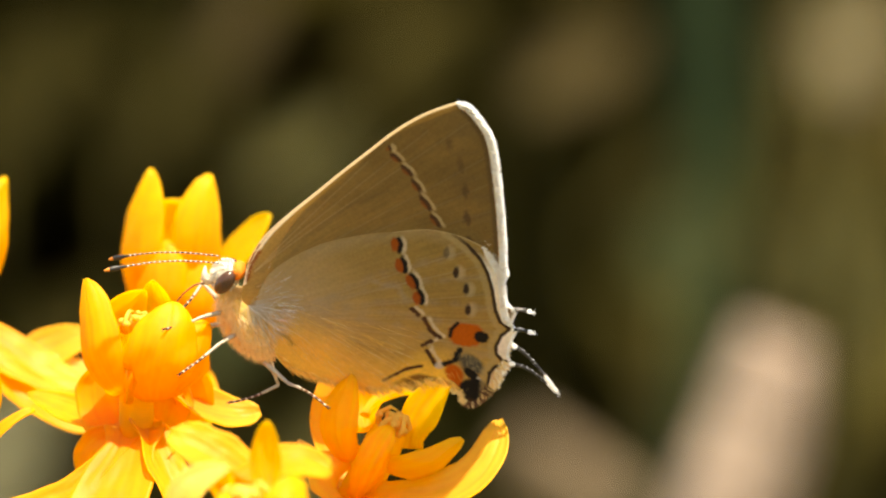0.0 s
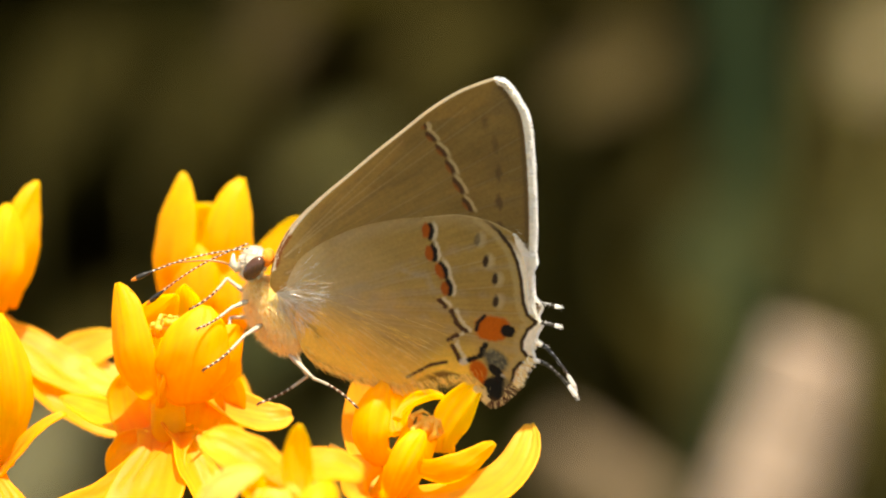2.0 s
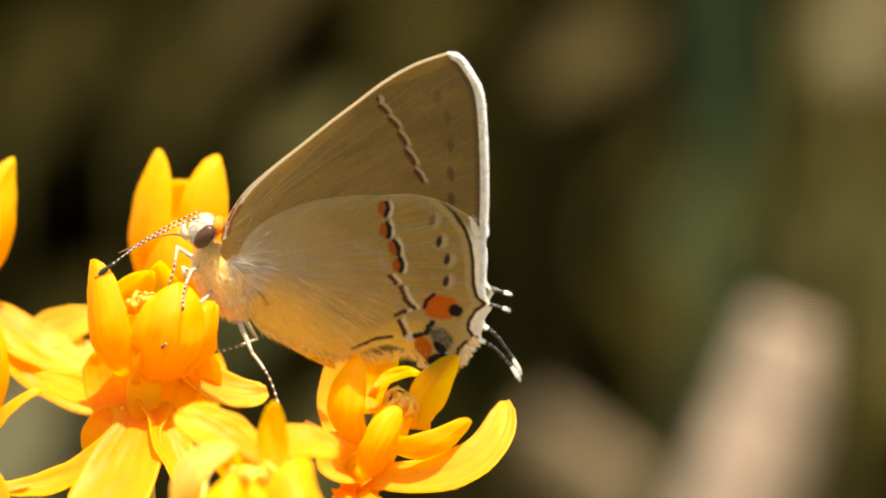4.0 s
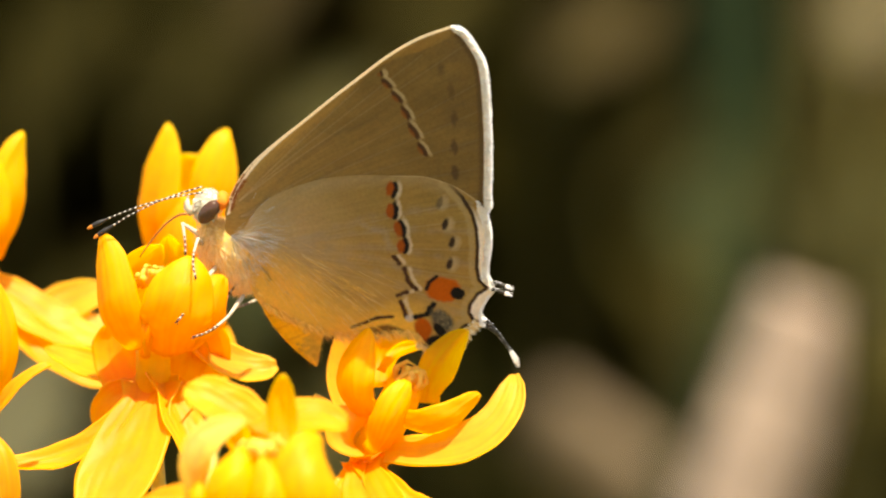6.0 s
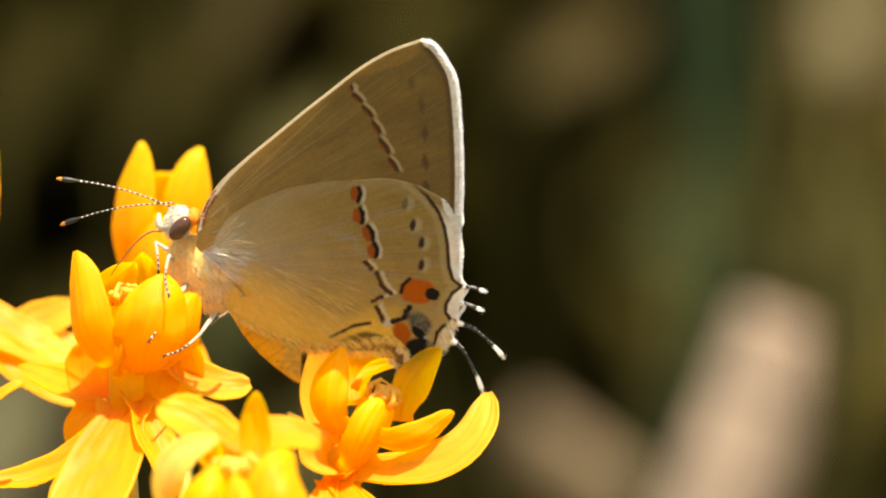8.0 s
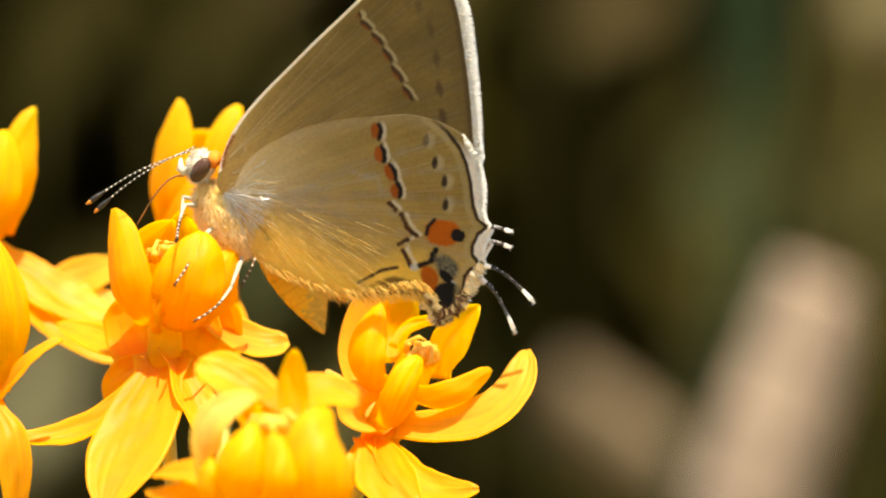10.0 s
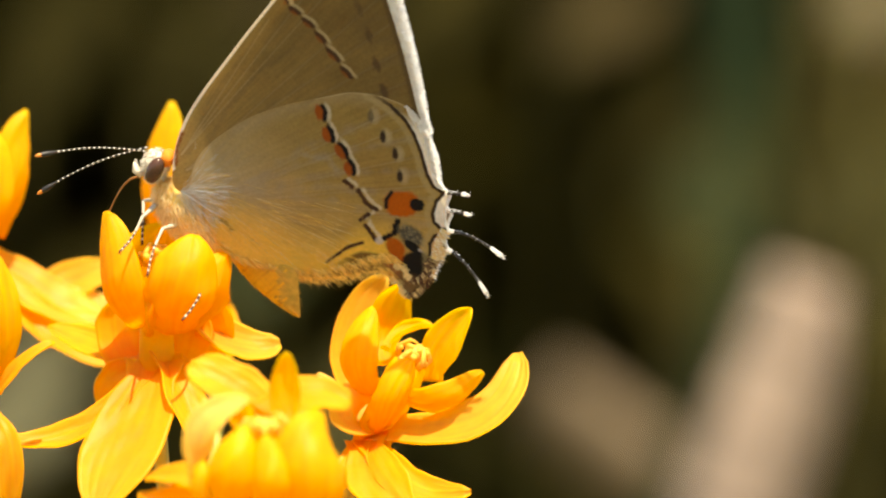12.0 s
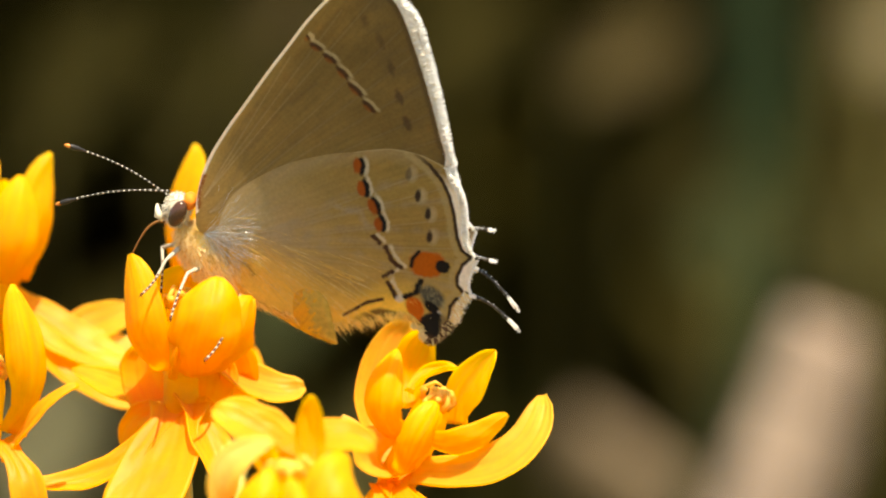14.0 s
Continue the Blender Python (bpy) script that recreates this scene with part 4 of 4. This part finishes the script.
        part("inner_hair", bm, M_GOLD, ob, "golden brown hair along the inner margin")
    return ob


def make_tail(parent, side, root, bend, tip, thick):
    """A thin wing tail hung at its root: dark ribbon with white edges and a white tip."""
    bm = bmesh.new()
    pts = [Vector((p[0] - root[0], p[2], p[1] - root[1])) for p in (root, bend, tip)]
    path = [bezier(pts, i / 16) for i in range(17)]
    tube(bm, path, [thick * (1.3 - 0.6 * math.sin(math.pi * i / 16)) for i in range(17)], [1] * 2 + [0] * 11 + [1] * 3, sides=8)
    rng = random.Random(2)
    for i in range(17):
        for _ in range(5 if i > 13 or i < 4 else 2):
            t = (path[min(i + 1, 16)] - path[max(i - 1, 0)]).normalized()
            w = Vector((rng.uniform(-1, 1), rng.uniform(-1, 1), rng.uniform(-1, 1)))
            hair(bm, path[i], t + w * 0.5, 0.35, 0.03, w.cross(t), 0.0, 1)
    return part("tail", bm, [M_BLACK, M_FRINGE], parent, "thin black tail with a white tip",
                (root[0] - HINGE[0], side * 0.12, root[1] - HINGE[1]))


def make_antenna(parent, side):
    """Banded black and white feeler with an orange-tipped club, pointing along -x from its root."""
    bm = bmesh.new()
    path, rad, slots = [], [], []
    n = 66
    length = 6.7
    for i in range(n + 1):
        s = i / n
        path.append((-length * s, 0, 0.35 * math.sin(math.pi * s)))
        ring = 0.038 + 0.011 * (i % 3 == 1)
        club = 0.11 * math.exp(-((s - 0.91) / 0.075) ** 2)
        rad.append((ring + club) * (0.6 if i == n else 1.0))
    for i in range(n):
        s = i / n
        slots.append(2 if s > 0.95 else (0 if s > 0.80 else (1 if i % 3 == 1 else 0)))
    tube(bm, path, rad, slots, sides=9)
    ob = part("antenna", bm, [M_BLACK, M_WHITE, M_TIP], parent, "black and white banded antenna with orange club tip")
    ob.location = Vector((-0.45, side * 0.38, 0.95)) * MM
    return ob


def make_leg(parent, hip, upper, lower):
    """Thigh and banded lower leg; both point along -z from their roots."""
    bm = bmesh.new()
    tube(bm, [(0, 0, -upper * i / 6) for i in range(7)], [0.12, 0.145, 0.145, 0.13, 0.11, 0.10, 0.085], sides=8)
    leg = part("leg", bm, M_LEG, parent, "pale scaly leg with dark bands at the foot")
    leg.location = Vector(hip) * MM
    bm = bmesh.new()
    n = 24
    path = [(0.22 * math.sin(math.pi * i / n), 0, -lower * i / n) for i in range(n + 1)]
    rad = [0.095 - 0.0022 * i if i < 11 else 0.062 + 0.012 * (i % 2) for i in range(n + 1)]
    slots = [0 if i < 8 else (1 if i % 3 else 0) for i in range(n)]
    tube(bm, path, rad, slots, sides=8)
    for s in (-1, 1):
        hair(bm, (0, 0, -lower), (0.6, s * 0.5, -0.6), 0.2, 0.04, (0, 1, 0), 0, 1)
    shin = part("lower_leg", bm, [M_LEG, M_LEGDARK], leg)
    shin.location = Vector((0, 0, -upper)) * MM
    return leg, shin, Vector(hip), upper, lower


def make_butterfly():
    fly = tagged(new("butterfly"), "grey-brown hairstreak butterfly with orange eyespots, wings closed, on yellow blossoms", "butterfly")
    fly.empty_display_size = 0.002
    made = {"fly": fly}
    for side, per, rings in ((-1, 30, 110), (1, 14, 36)):
        where = "near" if side < 0 else "far"
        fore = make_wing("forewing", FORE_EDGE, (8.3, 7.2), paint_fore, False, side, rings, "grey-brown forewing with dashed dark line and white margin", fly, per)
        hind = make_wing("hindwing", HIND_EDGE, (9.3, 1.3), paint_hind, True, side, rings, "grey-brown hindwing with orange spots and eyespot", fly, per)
        made["tail_" + where] = make_tail(hind, side, (16.6, 0.33, 0), (17.8, 0.5, -0.3 * side), (19.75, -0.5, -0.4 * side), 0.11)
        make_tail(hind, side, (16.0, 2.48, 0), (16.5, 2.6, 0), (17.1, 2.68, 0), 0.11)
        made["fore_" + where], made["hind_" + where] = fore, hind
    # trunk
    bm = bmesh.new()
    blob(bm, (2.2, 0, -2.4), (2.35, 0.86, 1.30), 42, 0.1, 1.0)
    thorax = part("thorax", bm, M_BODY, fly, "cream furry thorax")
    rng = random.Random(11)
    bm = bmesh.new()
    rot = Matrix.Rotation(radians(42), 3, "Y")
    for _ in range(9000):
        d = Vector((rng.gauss(0, 1), rng.gauss(0, 1), rng.gauss(0, 1))).normalized()
        p = Vector((2.2, 0, -2.4)) + rot @ Vector((d.x * 2.3, d.y * 0.84, d.z * 1.27))
        if p.x > 1.3 and p.z > -1.5 - 0.25 * (p.x - 1.3):
            continue
        way = rot @ Vector((d.x / 2.3, d.y / 1.2, d.z / 1.7)).normalized() + Vector((0.75, 0, -0.5)) + Vector((rng.gauss(0, 0.2), rng.gauss(0, 0.2), rng.gauss(0, 0.2)))
        hair(bm, p, way, rng.uniform(0.22, 0.60), 0.018, (rng.gauss(0, 1), rng.gauss(0, 1), rng.gauss(0, 1)), 0.15)
    part("fur", bm, M_FUR, thorax, "cream body hair")
    # long silvery hair over the wing roots
    bm = bmesh.new()
    for _ in range(1000):
        a = rng.gauss(-0.35, 0.55)
        r = 2.5 * rng.random()
        q = Vector((1.8 + r * math.cos(a), 0, -0.8 + r * math.sin(a)))
        q.y = -float(lean(q.x, q.z, True)) - 0.05
        way = Vector((math.cos(a) + rng.gauss(0, 0.12), rng.uniform(-0.14, -0.02), math.sin(a) + rng.gauss(0, 0.12)))
        hair(bm, q, way, rng.uniform(0.3, 1.1), 0.0065, (-way.z, rng.gauss(0, 0.7), way.x), 0.02, 0 if rng.random() < 0.6 else 1)
    part("wing_hair", bm, [M_SILVER, M_LEG], thorax, "long silvery hair at the wing roots")
    bm = bmesh.new()
    o = Vector((HINGE[0], 0, HINGE[1]))
    for _ in range(460):
        u, v = rng.uniform(2.8, 10.5), rng.gauss(-2.0, 0.9)
        if not -3.9 < v < 0.4 or v < -2.2 - (u - 3.0) * 0.35:
            continue
        way = Vector((u - 0.8, -0.12, v + 0.9 - 0.12 * u)).normalized() + Vector((rng.gauss(0, 0.05), rng.uniform(-0.05, 0.0), rng.gauss(0, 0.05)))
        root = Vector((u, -float(lean(u, v, True)) - 0.02, v)) - o
        hair(bm, root, way, rng.uniform(0.9, 2.2), rng.uniform(0.005, 0.009), (-way.z, rng.gauss(0, 0.3), way.x), 0.02, 0 if rng.random() < 0.25 else 1)
    part("silky_hair", bm, [M_SILK, M_GOLD], made["hind_near"], "long silky cream hair over the hindwing")
    bm = bmesh.new()
    blob(bm, (0.12, 0, 0.05), (0.70, 0.85, 0.88), 0, 0.06, 4.0)
    blob(bm, (0.75, 0, 0.65), (0.42, 0.7, 0.5), 0, 0.1, 7.0, 14, 10, 1)
    head = part("head", bm, [M_HEAD, M_COLLAR], fly, "white-scaled head with an orange collar")
    bm = bmesh.new()
    for _ in range(1500):
        d = Vector((rng.gauss(0, 1), rng.gauss(0, 1), rng.gauss(0, 1))).normalized()
        if (d - Vector((0.2, math.copysign(0.93, d.y), 0.0))).length < 0.90:
            continue
        p = Vector((0.12 + d.x * 0.68, d.y * 0.83, 0.05 + d.z * 0.86))
        hair(bm, p, d + Vector((-0.2, 0, -0.6)), rng.uniform(0.15, 0.32), 0.025, (rng.gauss(0, 1), rng.gauss(0, 1), rng.gauss(0, 1)), 0.1)
    part("head_hair", bm, M_WHITE, head, "white face scales")
    for side in (-1, 1):
        bm = bmesh.new()
        blob(bm, (0.20, side * 0.70, 0.05), (0.47, 0.50, 0.80), 18, 0.0, 0.0, 28, 20)
        part("eye", bm, M_EYE, head, "dark brown compound eye")
        bm = bmesh.new()
        tube(bm, [(-0.55, side * 0.2, -0.55), (-0.95, side * 0.22, -0.35), (-1.05, side * 0.22, 0.15)], [0.2, 0.19, 0.06], sides=8)
        part("palp", bm, M_HEAD, head, "pale palp")
    bm = bmesh.new()
    path = [bezier([(0, 0, 0), (-0.9, 0, 0.0), (-1.35, 0, -1.4), (-1.8, 0, -3.4)], i / 26) for i in range(27)]
    tube(bm, path, [0.075 - 0.0016 * i for i in range(27)], sides=7)
    tongue = part("proboscis", bm, M_TONGUE, fly, "thin brown proboscis")
    tongue.location = Vector((-0.6, 0, -0.75)) * MM
    made["tongue"] = tongue
    # abdomen along +x from its root to the tip, deep and cut off slantwise above the tip
    bm = bmesh.new()
    sides, count = 24, 45

    def section(s):
        low = -0.95 * math.sin(math.pi * min(0.12 + 0.88 * s ** 0.9, 1.0)) ** 0.8
        high = float(np.interp(s, [0, 0.3, 0.60, 0.72, 1.0], [0.9, 1.5, 1.75, 1.55, 0.06]))
        ridge = 1 + 0.03 * (abs((s * 8) % 1 - 0.5) * 2 - 0.5)
        return (low + high) / 2, max((high - low) / 2 * ridge, 0.05), 0.34 * max(math.sin(math.pi * (0.2 + 0.78 * s)), 0.06) ** 0.6

    rows = []
    for i in range(count):
        s = i / (count - 1)
        mid, deep, wide = section(s)
        rows.append([bm.verts.new((6.6 * s, wide * math.cos(2 * math.pi * k / sides), mid + deep * math.sin(2 * math.pi * k / sides))) for k in range(sides)])
    for i, (a, b) in enumerate(zip(rows, rows[1:])):
        for k in range(sides):
            f = bm.faces.new((a[k], a[(k + 1) % sides], b[(k + 1) % sides], b[k]))
            grey = i + 9 * math.sin(2 * math.pi * k / sides) > 30 + 4 * noise.noise(Vector((i * 0.3, k * 0.5, 0))) + rng.uniform(-5, 5)
            f.material_index = 2 if grey else (1 if i % 6 == 5 else 0)
    bm.faces.new(rows[0][::-1])
    bm.faces.new(rows[-1])
    for _ in range(700):
        s, a = rng.uniform(0.03, 0.97), rng.uniform(0, 2 * math.pi)
        mid, deep, wide = section(s)
        hair(bm, (6.6 * s, wide * math.cos(a), mid + deep * math.sin(a)), (1, 0.35 * math.cos(a), 0.35 * math.sin(a)),
             rng.uniform(0.15, 0.3), 0.012, (0, -math.sin(a), math.cos(a)), 0.0, 2 if s > 0.6 and math.sin(a) > 0 else 0)
    abdomen = part("abdomen", bm, [M_ABDOMEN, M_SEAM, M_ABTIP], fly, "golden tan ringed abdomen with a grey tip")
    abdomen.location = Vector((4.2, 0.50, -3.0)) * MM
    made["abdomen"] = abdomen
    made["antenna_near"], made["antenna_far"] = make_antenna(fly, -1), make_antenna(fly, 1)
    for key, hip, upper, lower in (("fore", (0.5, 0.5, -2.0), 1.7, 2.9), ("mid", (1.7, 0.6, -3.0), 1.9, 3.6), ("back", (3.7, 0.65, -4.2), 2.2, 4.0)):
        for where, side in (("near", -1), ("far", 1)):
            made[f"leg_{key}_{where}"] = make_leg(fly, (hip[0], side * hip[1], hip[2]), upper, lower)
    return made


FLY = make_butterfly()

# seconds, head x and z, body pitch, lean of the wings towards the camera, turn, hindwing swing
BODY = [(0, -10.81, 2.34, 16.3, 32, 5, -2), (0.5, -10.98, 2.51, 16.1, 31.3, 4, -2), (1, -11.02, 2.82, 16.9, 29.9, 6.7, -1.8),
        (1.5, -10.91, 3.07, 17.8, 26.6, 9.5, -1.7), (2, -11, 3.25, 17.9, 22.6, 6.4, -2.2), (2.5, -11.06, 3.47, 18.7, 16.9, 6.6, -2.1),
        (3, -10.99, 3.36, 18.9, 22.3, 9.1, -2), (3.2, -11.36, 3.77, 18.2, 23.8, 8.2, -3.3), (5.3, -12.7, 3.62, 17.4, 29, 10.3, -6.3),
        (5.5, -12.69, 3.52, 16.8, 29.7, 10.5, -6.4), (6, -12.68, 3.67, 17.2, 27.2, 9.9, -8.8), (6.5, -12.63, 3.79, 17.5, 25.7, 13.3, -6.4),
        (7, -12.74, 3.74, 17, 27, 12.4, -4.7), (7.5, -12.94, 3.72, 17, 25.1, 8.4, -2.7), (8, -12.8, 3.75, 17.4, 25, 8.8, -3.8),
        (8.5, -13.37, 3.86, 14.7, 25.1, 4.8, -5.3), (8.7, -13.44, 3.74, 14.4, 21.1, 2.4, -4.9),
        (10.8, -14.46, 4.87, 16.7, 15.1, -2.9, -5.8), (11, -14.82, 4.75, 15.2, 18.7, -6.5, -5.9),
        (11.5, -15.18, 4.73, 12.5, 21.5, -5.2, -5.9), (12, -15.73, 4.68, 9.8, 20.7, -5.9, -4.6), (12.5, -15.59, 4.7, 10.1, 20.7, -3.8, -5),
        (13, -15.76, 4.68, 8.4, 19.4, -6.6, -11.2), (13.5, -15.87, 4.65, 7.4, 18.3, -1.6, -15.3),
        (14, -15.87, 4.61, 7.5, 19.3, -1.3, -12.7)]
# where the feeler tips, the abdomen's tip and the feet are: seconds, mm right, mm up
FEELER_NEAR = [(0, -17.23, 2.61), (0.5, -16.88, 1.57), (1, -17.18, 1.92), (1.5, -17.93, 1.78), (2, -18.36, 2.08), (2.5, -17.75, 1.08),
               (3, -17.78, 0.85), (5.5, -18.81, 0.95), (6, -19.43, 2.34), (6.5, -19.71, 4.02), (7, -19.78, 5.16), (7.5, -19.78, 6.06),
               (8, -19.52, 6.22), (8.5, -20.14, 5.01), (11, -19.48, 0.95), (11.5, -20.99, 3.38), (12, -22.09, 5.20), (12.5, -22.00, 6.66),
               (13, -22.20, 7.64), (13.5, -22.02, 7.94), (14, -21.87, 8.18)]
FEELER_FAR = [(0, -17.16, 3.27), (0.5, -17.88, 1.85), (1, -17.62, 1.39), (1.5, -17.00, 1.69), (2, -16.80, 0.96), (2.5, -16.68, 1.24),
              (3, -17.06, 1.54), (5.5, -19.59, 0.10), (6, -19.80, 1.44), (6.5, -19.56, 2.83), (7, -19.56, 3.19), (7.5, -19.50, 3.46),
              (8, -19.27, 3.65), (8.5, -20.24, 2.38), (11, -21.29, 0.39), (11.5, -22.43, 1.85), (12, -23.18, 2.70), (12.5, -22.88, 3.47),
              (13, -22.83, 4.48), (13.5, -22.71, 4.87), (14, -22.59, 4.93)]
ABDOMEN = [(0, -3.4, -2.6), (1.5, -3.4, -2.0), (3, -3.4, -1.9), (5.5, -6.25, -5.1), (6, -6.6, -5.2), (6.5, -6.97, -5.5), (7.5, -6.15, -5.3),
           (8.5, -5.96, -4.93), (11, -8.03, -4.8), (12.5, -6.94, -3.78), (14, -6.31, -3.35)]
FEET = {"fore_near": [(0, -14.38, -0.72), (3, -13.59, -0.16), (5.5, -13.1, -0.33), (8.5, -13.1, -0.33), (11, -16.03, 0.09), (12, -17.6, -0.2), (14, -17.75, -0.19)],
        "fore_far": [(0, -13.75, -0.03), (3, -14.75, 1.03), (5.5, -13.8, 0.23), (8.5, -13.8, 0.23), (11, -16.22, 0.5), (14, -16.69, 0.03)],
        "mid_near": [(0, -13.84, -3.62), (3, -14.38, -2.91), (5.5, -14.5, -3.25), (8.5, -14.6, -3.35), (11, -15.88, -1.31), (14, -16.0, -1.41)],
        "mid_far": [(0, -13.5, -3.25), (3, -12.94, -2.47), (5.5, -11.6, -1.55), (8.5, -11.6, -1.55), (11, -13.16, -0.47), (14, -12.78, -0.91)],
        "back_near": [(0, -3.38, -6.0), (3, -3.56, -5.84), (4.3, -8.5, -4.4), (5.5, -13.64, -3.87), (8.5, -13.77, -3.87), (14, -14.16, -3.78)],
        "back_far": [(0, -10.44, -4.66), (1, -9.38, -5.5), (3, -11.84, -3.53), (5.5, -10.95, -1.93), (8.5, -10.95, -1.93), (11, -12.0, -0.91), (14, -12.0, -0.91)]}
# small swing of the near and fall of the far forewing, and droop of the near and far tail, in degrees
FORE = [(0, 0.0, 0.3), (8.5, 0.0, 0.5), (11, 1.0, 2.0), (14, 1.5, 2.0)]
# lift of the tongue
CURL = [(0, 0.0), (1.5, 5.0), (2, 50.0), (2.5, 58.0), (3, 45.0), (5.5, 0.0), (14, 0.0)]
DROOP = [(0, -3, -17), (2.5, -10, -19), (3, -9, -18), (5.5, -8, -10), (8, -3, -17), (8.5, -3, -17), (11, -3, -18), (12.5, 2, -13), (13.5, -6, -13), (14, -4, -15)]
# fall of the far hindwing, in degrees
FALL = [(0, -2.6), (2.5, -1.8), (3, -1.8), (5.5, 7.5), (6.5, 7.7), (8.5, 9.0), (11, 9.0), (12.5, 9.7), (13, 7.5), (13.5, 5.5), (14, 6.0)]
DEPTH = {"fore_near": -3.1, "fore_far": 1.0, "mid_near": -3.8, "mid_far": 0.6, "back_near": -4.1, "back_far": 1.0}


def carried_pose(row):
    t, x, z, pitch, tilt, turn, swing = row
    m = Matrix.Rotation(radians(turn), 4, "Z") @ Matrix.Rotation(radians(pitch), 4, "Y") @ Matrix.Rotation(radians(tilt), 4, "X")
    m.translation = at(x, 0, z)
    return m


def frame_from(axis, along, hint):
    """A turn that lays the named local axis along a direction, with the local y near the hint."""
    a = Vector(along).normalized() * (1 if axis[0] == "+" else -1)
    y = (Vector(hint) - a * Vector(hint).dot(a)).normalized()
    if axis[1] == "X":
        return Matrix((a, y, a.cross(y))).transposed().to_4x4()
    return Matrix((y.cross(a), y, a)).transposed().to_4x4()


def reach_to(m, root, target, length, depth_sign):
    """Local direction from root to a target given in the world plane; the rest of the length goes in depth."""
    base = m @ (Vector(root) * MM)
    flat = Vector((target[0] * MM - base.x, 0, H + target[1] * MM - base.z))
    rest = max(length * MM * length * MM - flat.length_squared, 0.0)
    flat.y = depth_sign * math.sqrt(rest)
    return m.to_3x3().inverted() @ flat.normalized()


def motions():
    rows = {k: [] for k in ("fly", "fore_near", "fore_far", "hind_near", "hind_far", "tail_near", "tail_far", "antenna_near", "antenna_far", "abdomen", "tongue")}
    legs = {k: ([], []) for k in FEET}
    for row in BODY:
        t, m = row[0], carried_pose(row)
        rows["fly"].append((t, m))
        hinge = Matrix.Translation(Vector((HINGE[0], 0, HINGE[1])) * MM)
        rows["hind_near"].append((t, hinge @ Matrix.Rotation(radians(-row[6]), 4, "Y")))
        rows["fore_near"].append((t, Matrix.Translation(Vector((2.0, 0, -0.5)) * MM) @ Matrix.Rotation(radians(-glide(FORE, t)[0]), 4, "Y")))
        rows["fore_far"].append((t, Matrix.Translation(Vector((2.0, 0, -0.5)) * MM) @ Matrix.Rotation(radians(glide(FORE, t)[1]), 4, "Y")))
        rows["tongue"].append((t, Matrix.Translation(FLY["tongue"].location) @ Matrix.Rotation(radians(glide(CURL, t)[0]), 4, "Y")))
        for key, droop in zip(("tail_near", "tail_far"), glide(DROOP, t)):
            rows[key].append((t, Matrix.Translation(FLY[key].location) @ Matrix.Rotation(radians(-droop), 4, "Y")))
        rows["hind_far"].append((t, hinge @ Matrix.Rotation(radians(glide(FALL, t)[0]), 4, "Y")))
        for key, table, side in (("antenna_near", FEELER_NEAR, -1), ("antenna_far", FEELER_FAR, 1)):
            root = FLY[key].location / MM
            way = reach_to(m, root, glide(table, t), 6.7, side)
            g = frame_from("-X", way, (0, 1, 0))
            g.translation = FLY[key].location
            rows[key].append((t, g))
        root = FLY["abdomen"].location / MM
        g = frame_from("+X", reach_to(m, root, glide(ABDOMEN, t), 6.6, 1), (0, 1, 0))
        g.translation = FLY["abdomen"].location
        rows["abdomen"].append((t, g))
        for key, table in FEET.items():
            leg, shin, hip, upper, lower = FLY["leg_" + key]
            x, z = glide(table, t)
            foot = m.inverted() @ at(x, DEPTH[key], z) / MM
            d = foot - hip
            dist = min(max(d.length, abs(upper - lower) + 0.3), upper + lower - 0.05)
            ax = d.normalized()
            bend = math.acos(max(-1, min(1, (upper ** 2 + dist ** 2 - lower ** 2) / (2 * upper * dist))))
            if key.startswith("back"):
                out = Vector((1.0, 0.35 if key.endswith("far") else -0.35, -0.9))
            else:
                out = Vector((-0.3, 0.9 if key.endswith("far") else -0.9, 0.5))
            side = (out - ax * out.dot(ax)).normalized()
            thigh = ax * math.cos(bend) + side * math.sin(bend)
            knee = hip + thigh * upper
            g = frame_from("-Z", thigh, (0, 1, 0.1))
            g.translation = hip * MM
            legs[key][0].append((t, g))
            shank = g.to_3x3().inverted() @ (hip + ax * dist - knee)
            k = frame_from("-Z", shank, (0, 1, 0.1))
            k.translation = Vector((0, 0, -upper)) * MM
            legs[key][1].append((t, k))
    for key, table in rows.items():
        walk(FLY[key], table)
    for key, (a, b) in legs.items():
        walk(FLY["leg_" + key][0], a)
        walk(FLY["leg_" + key][1], b)


motions()
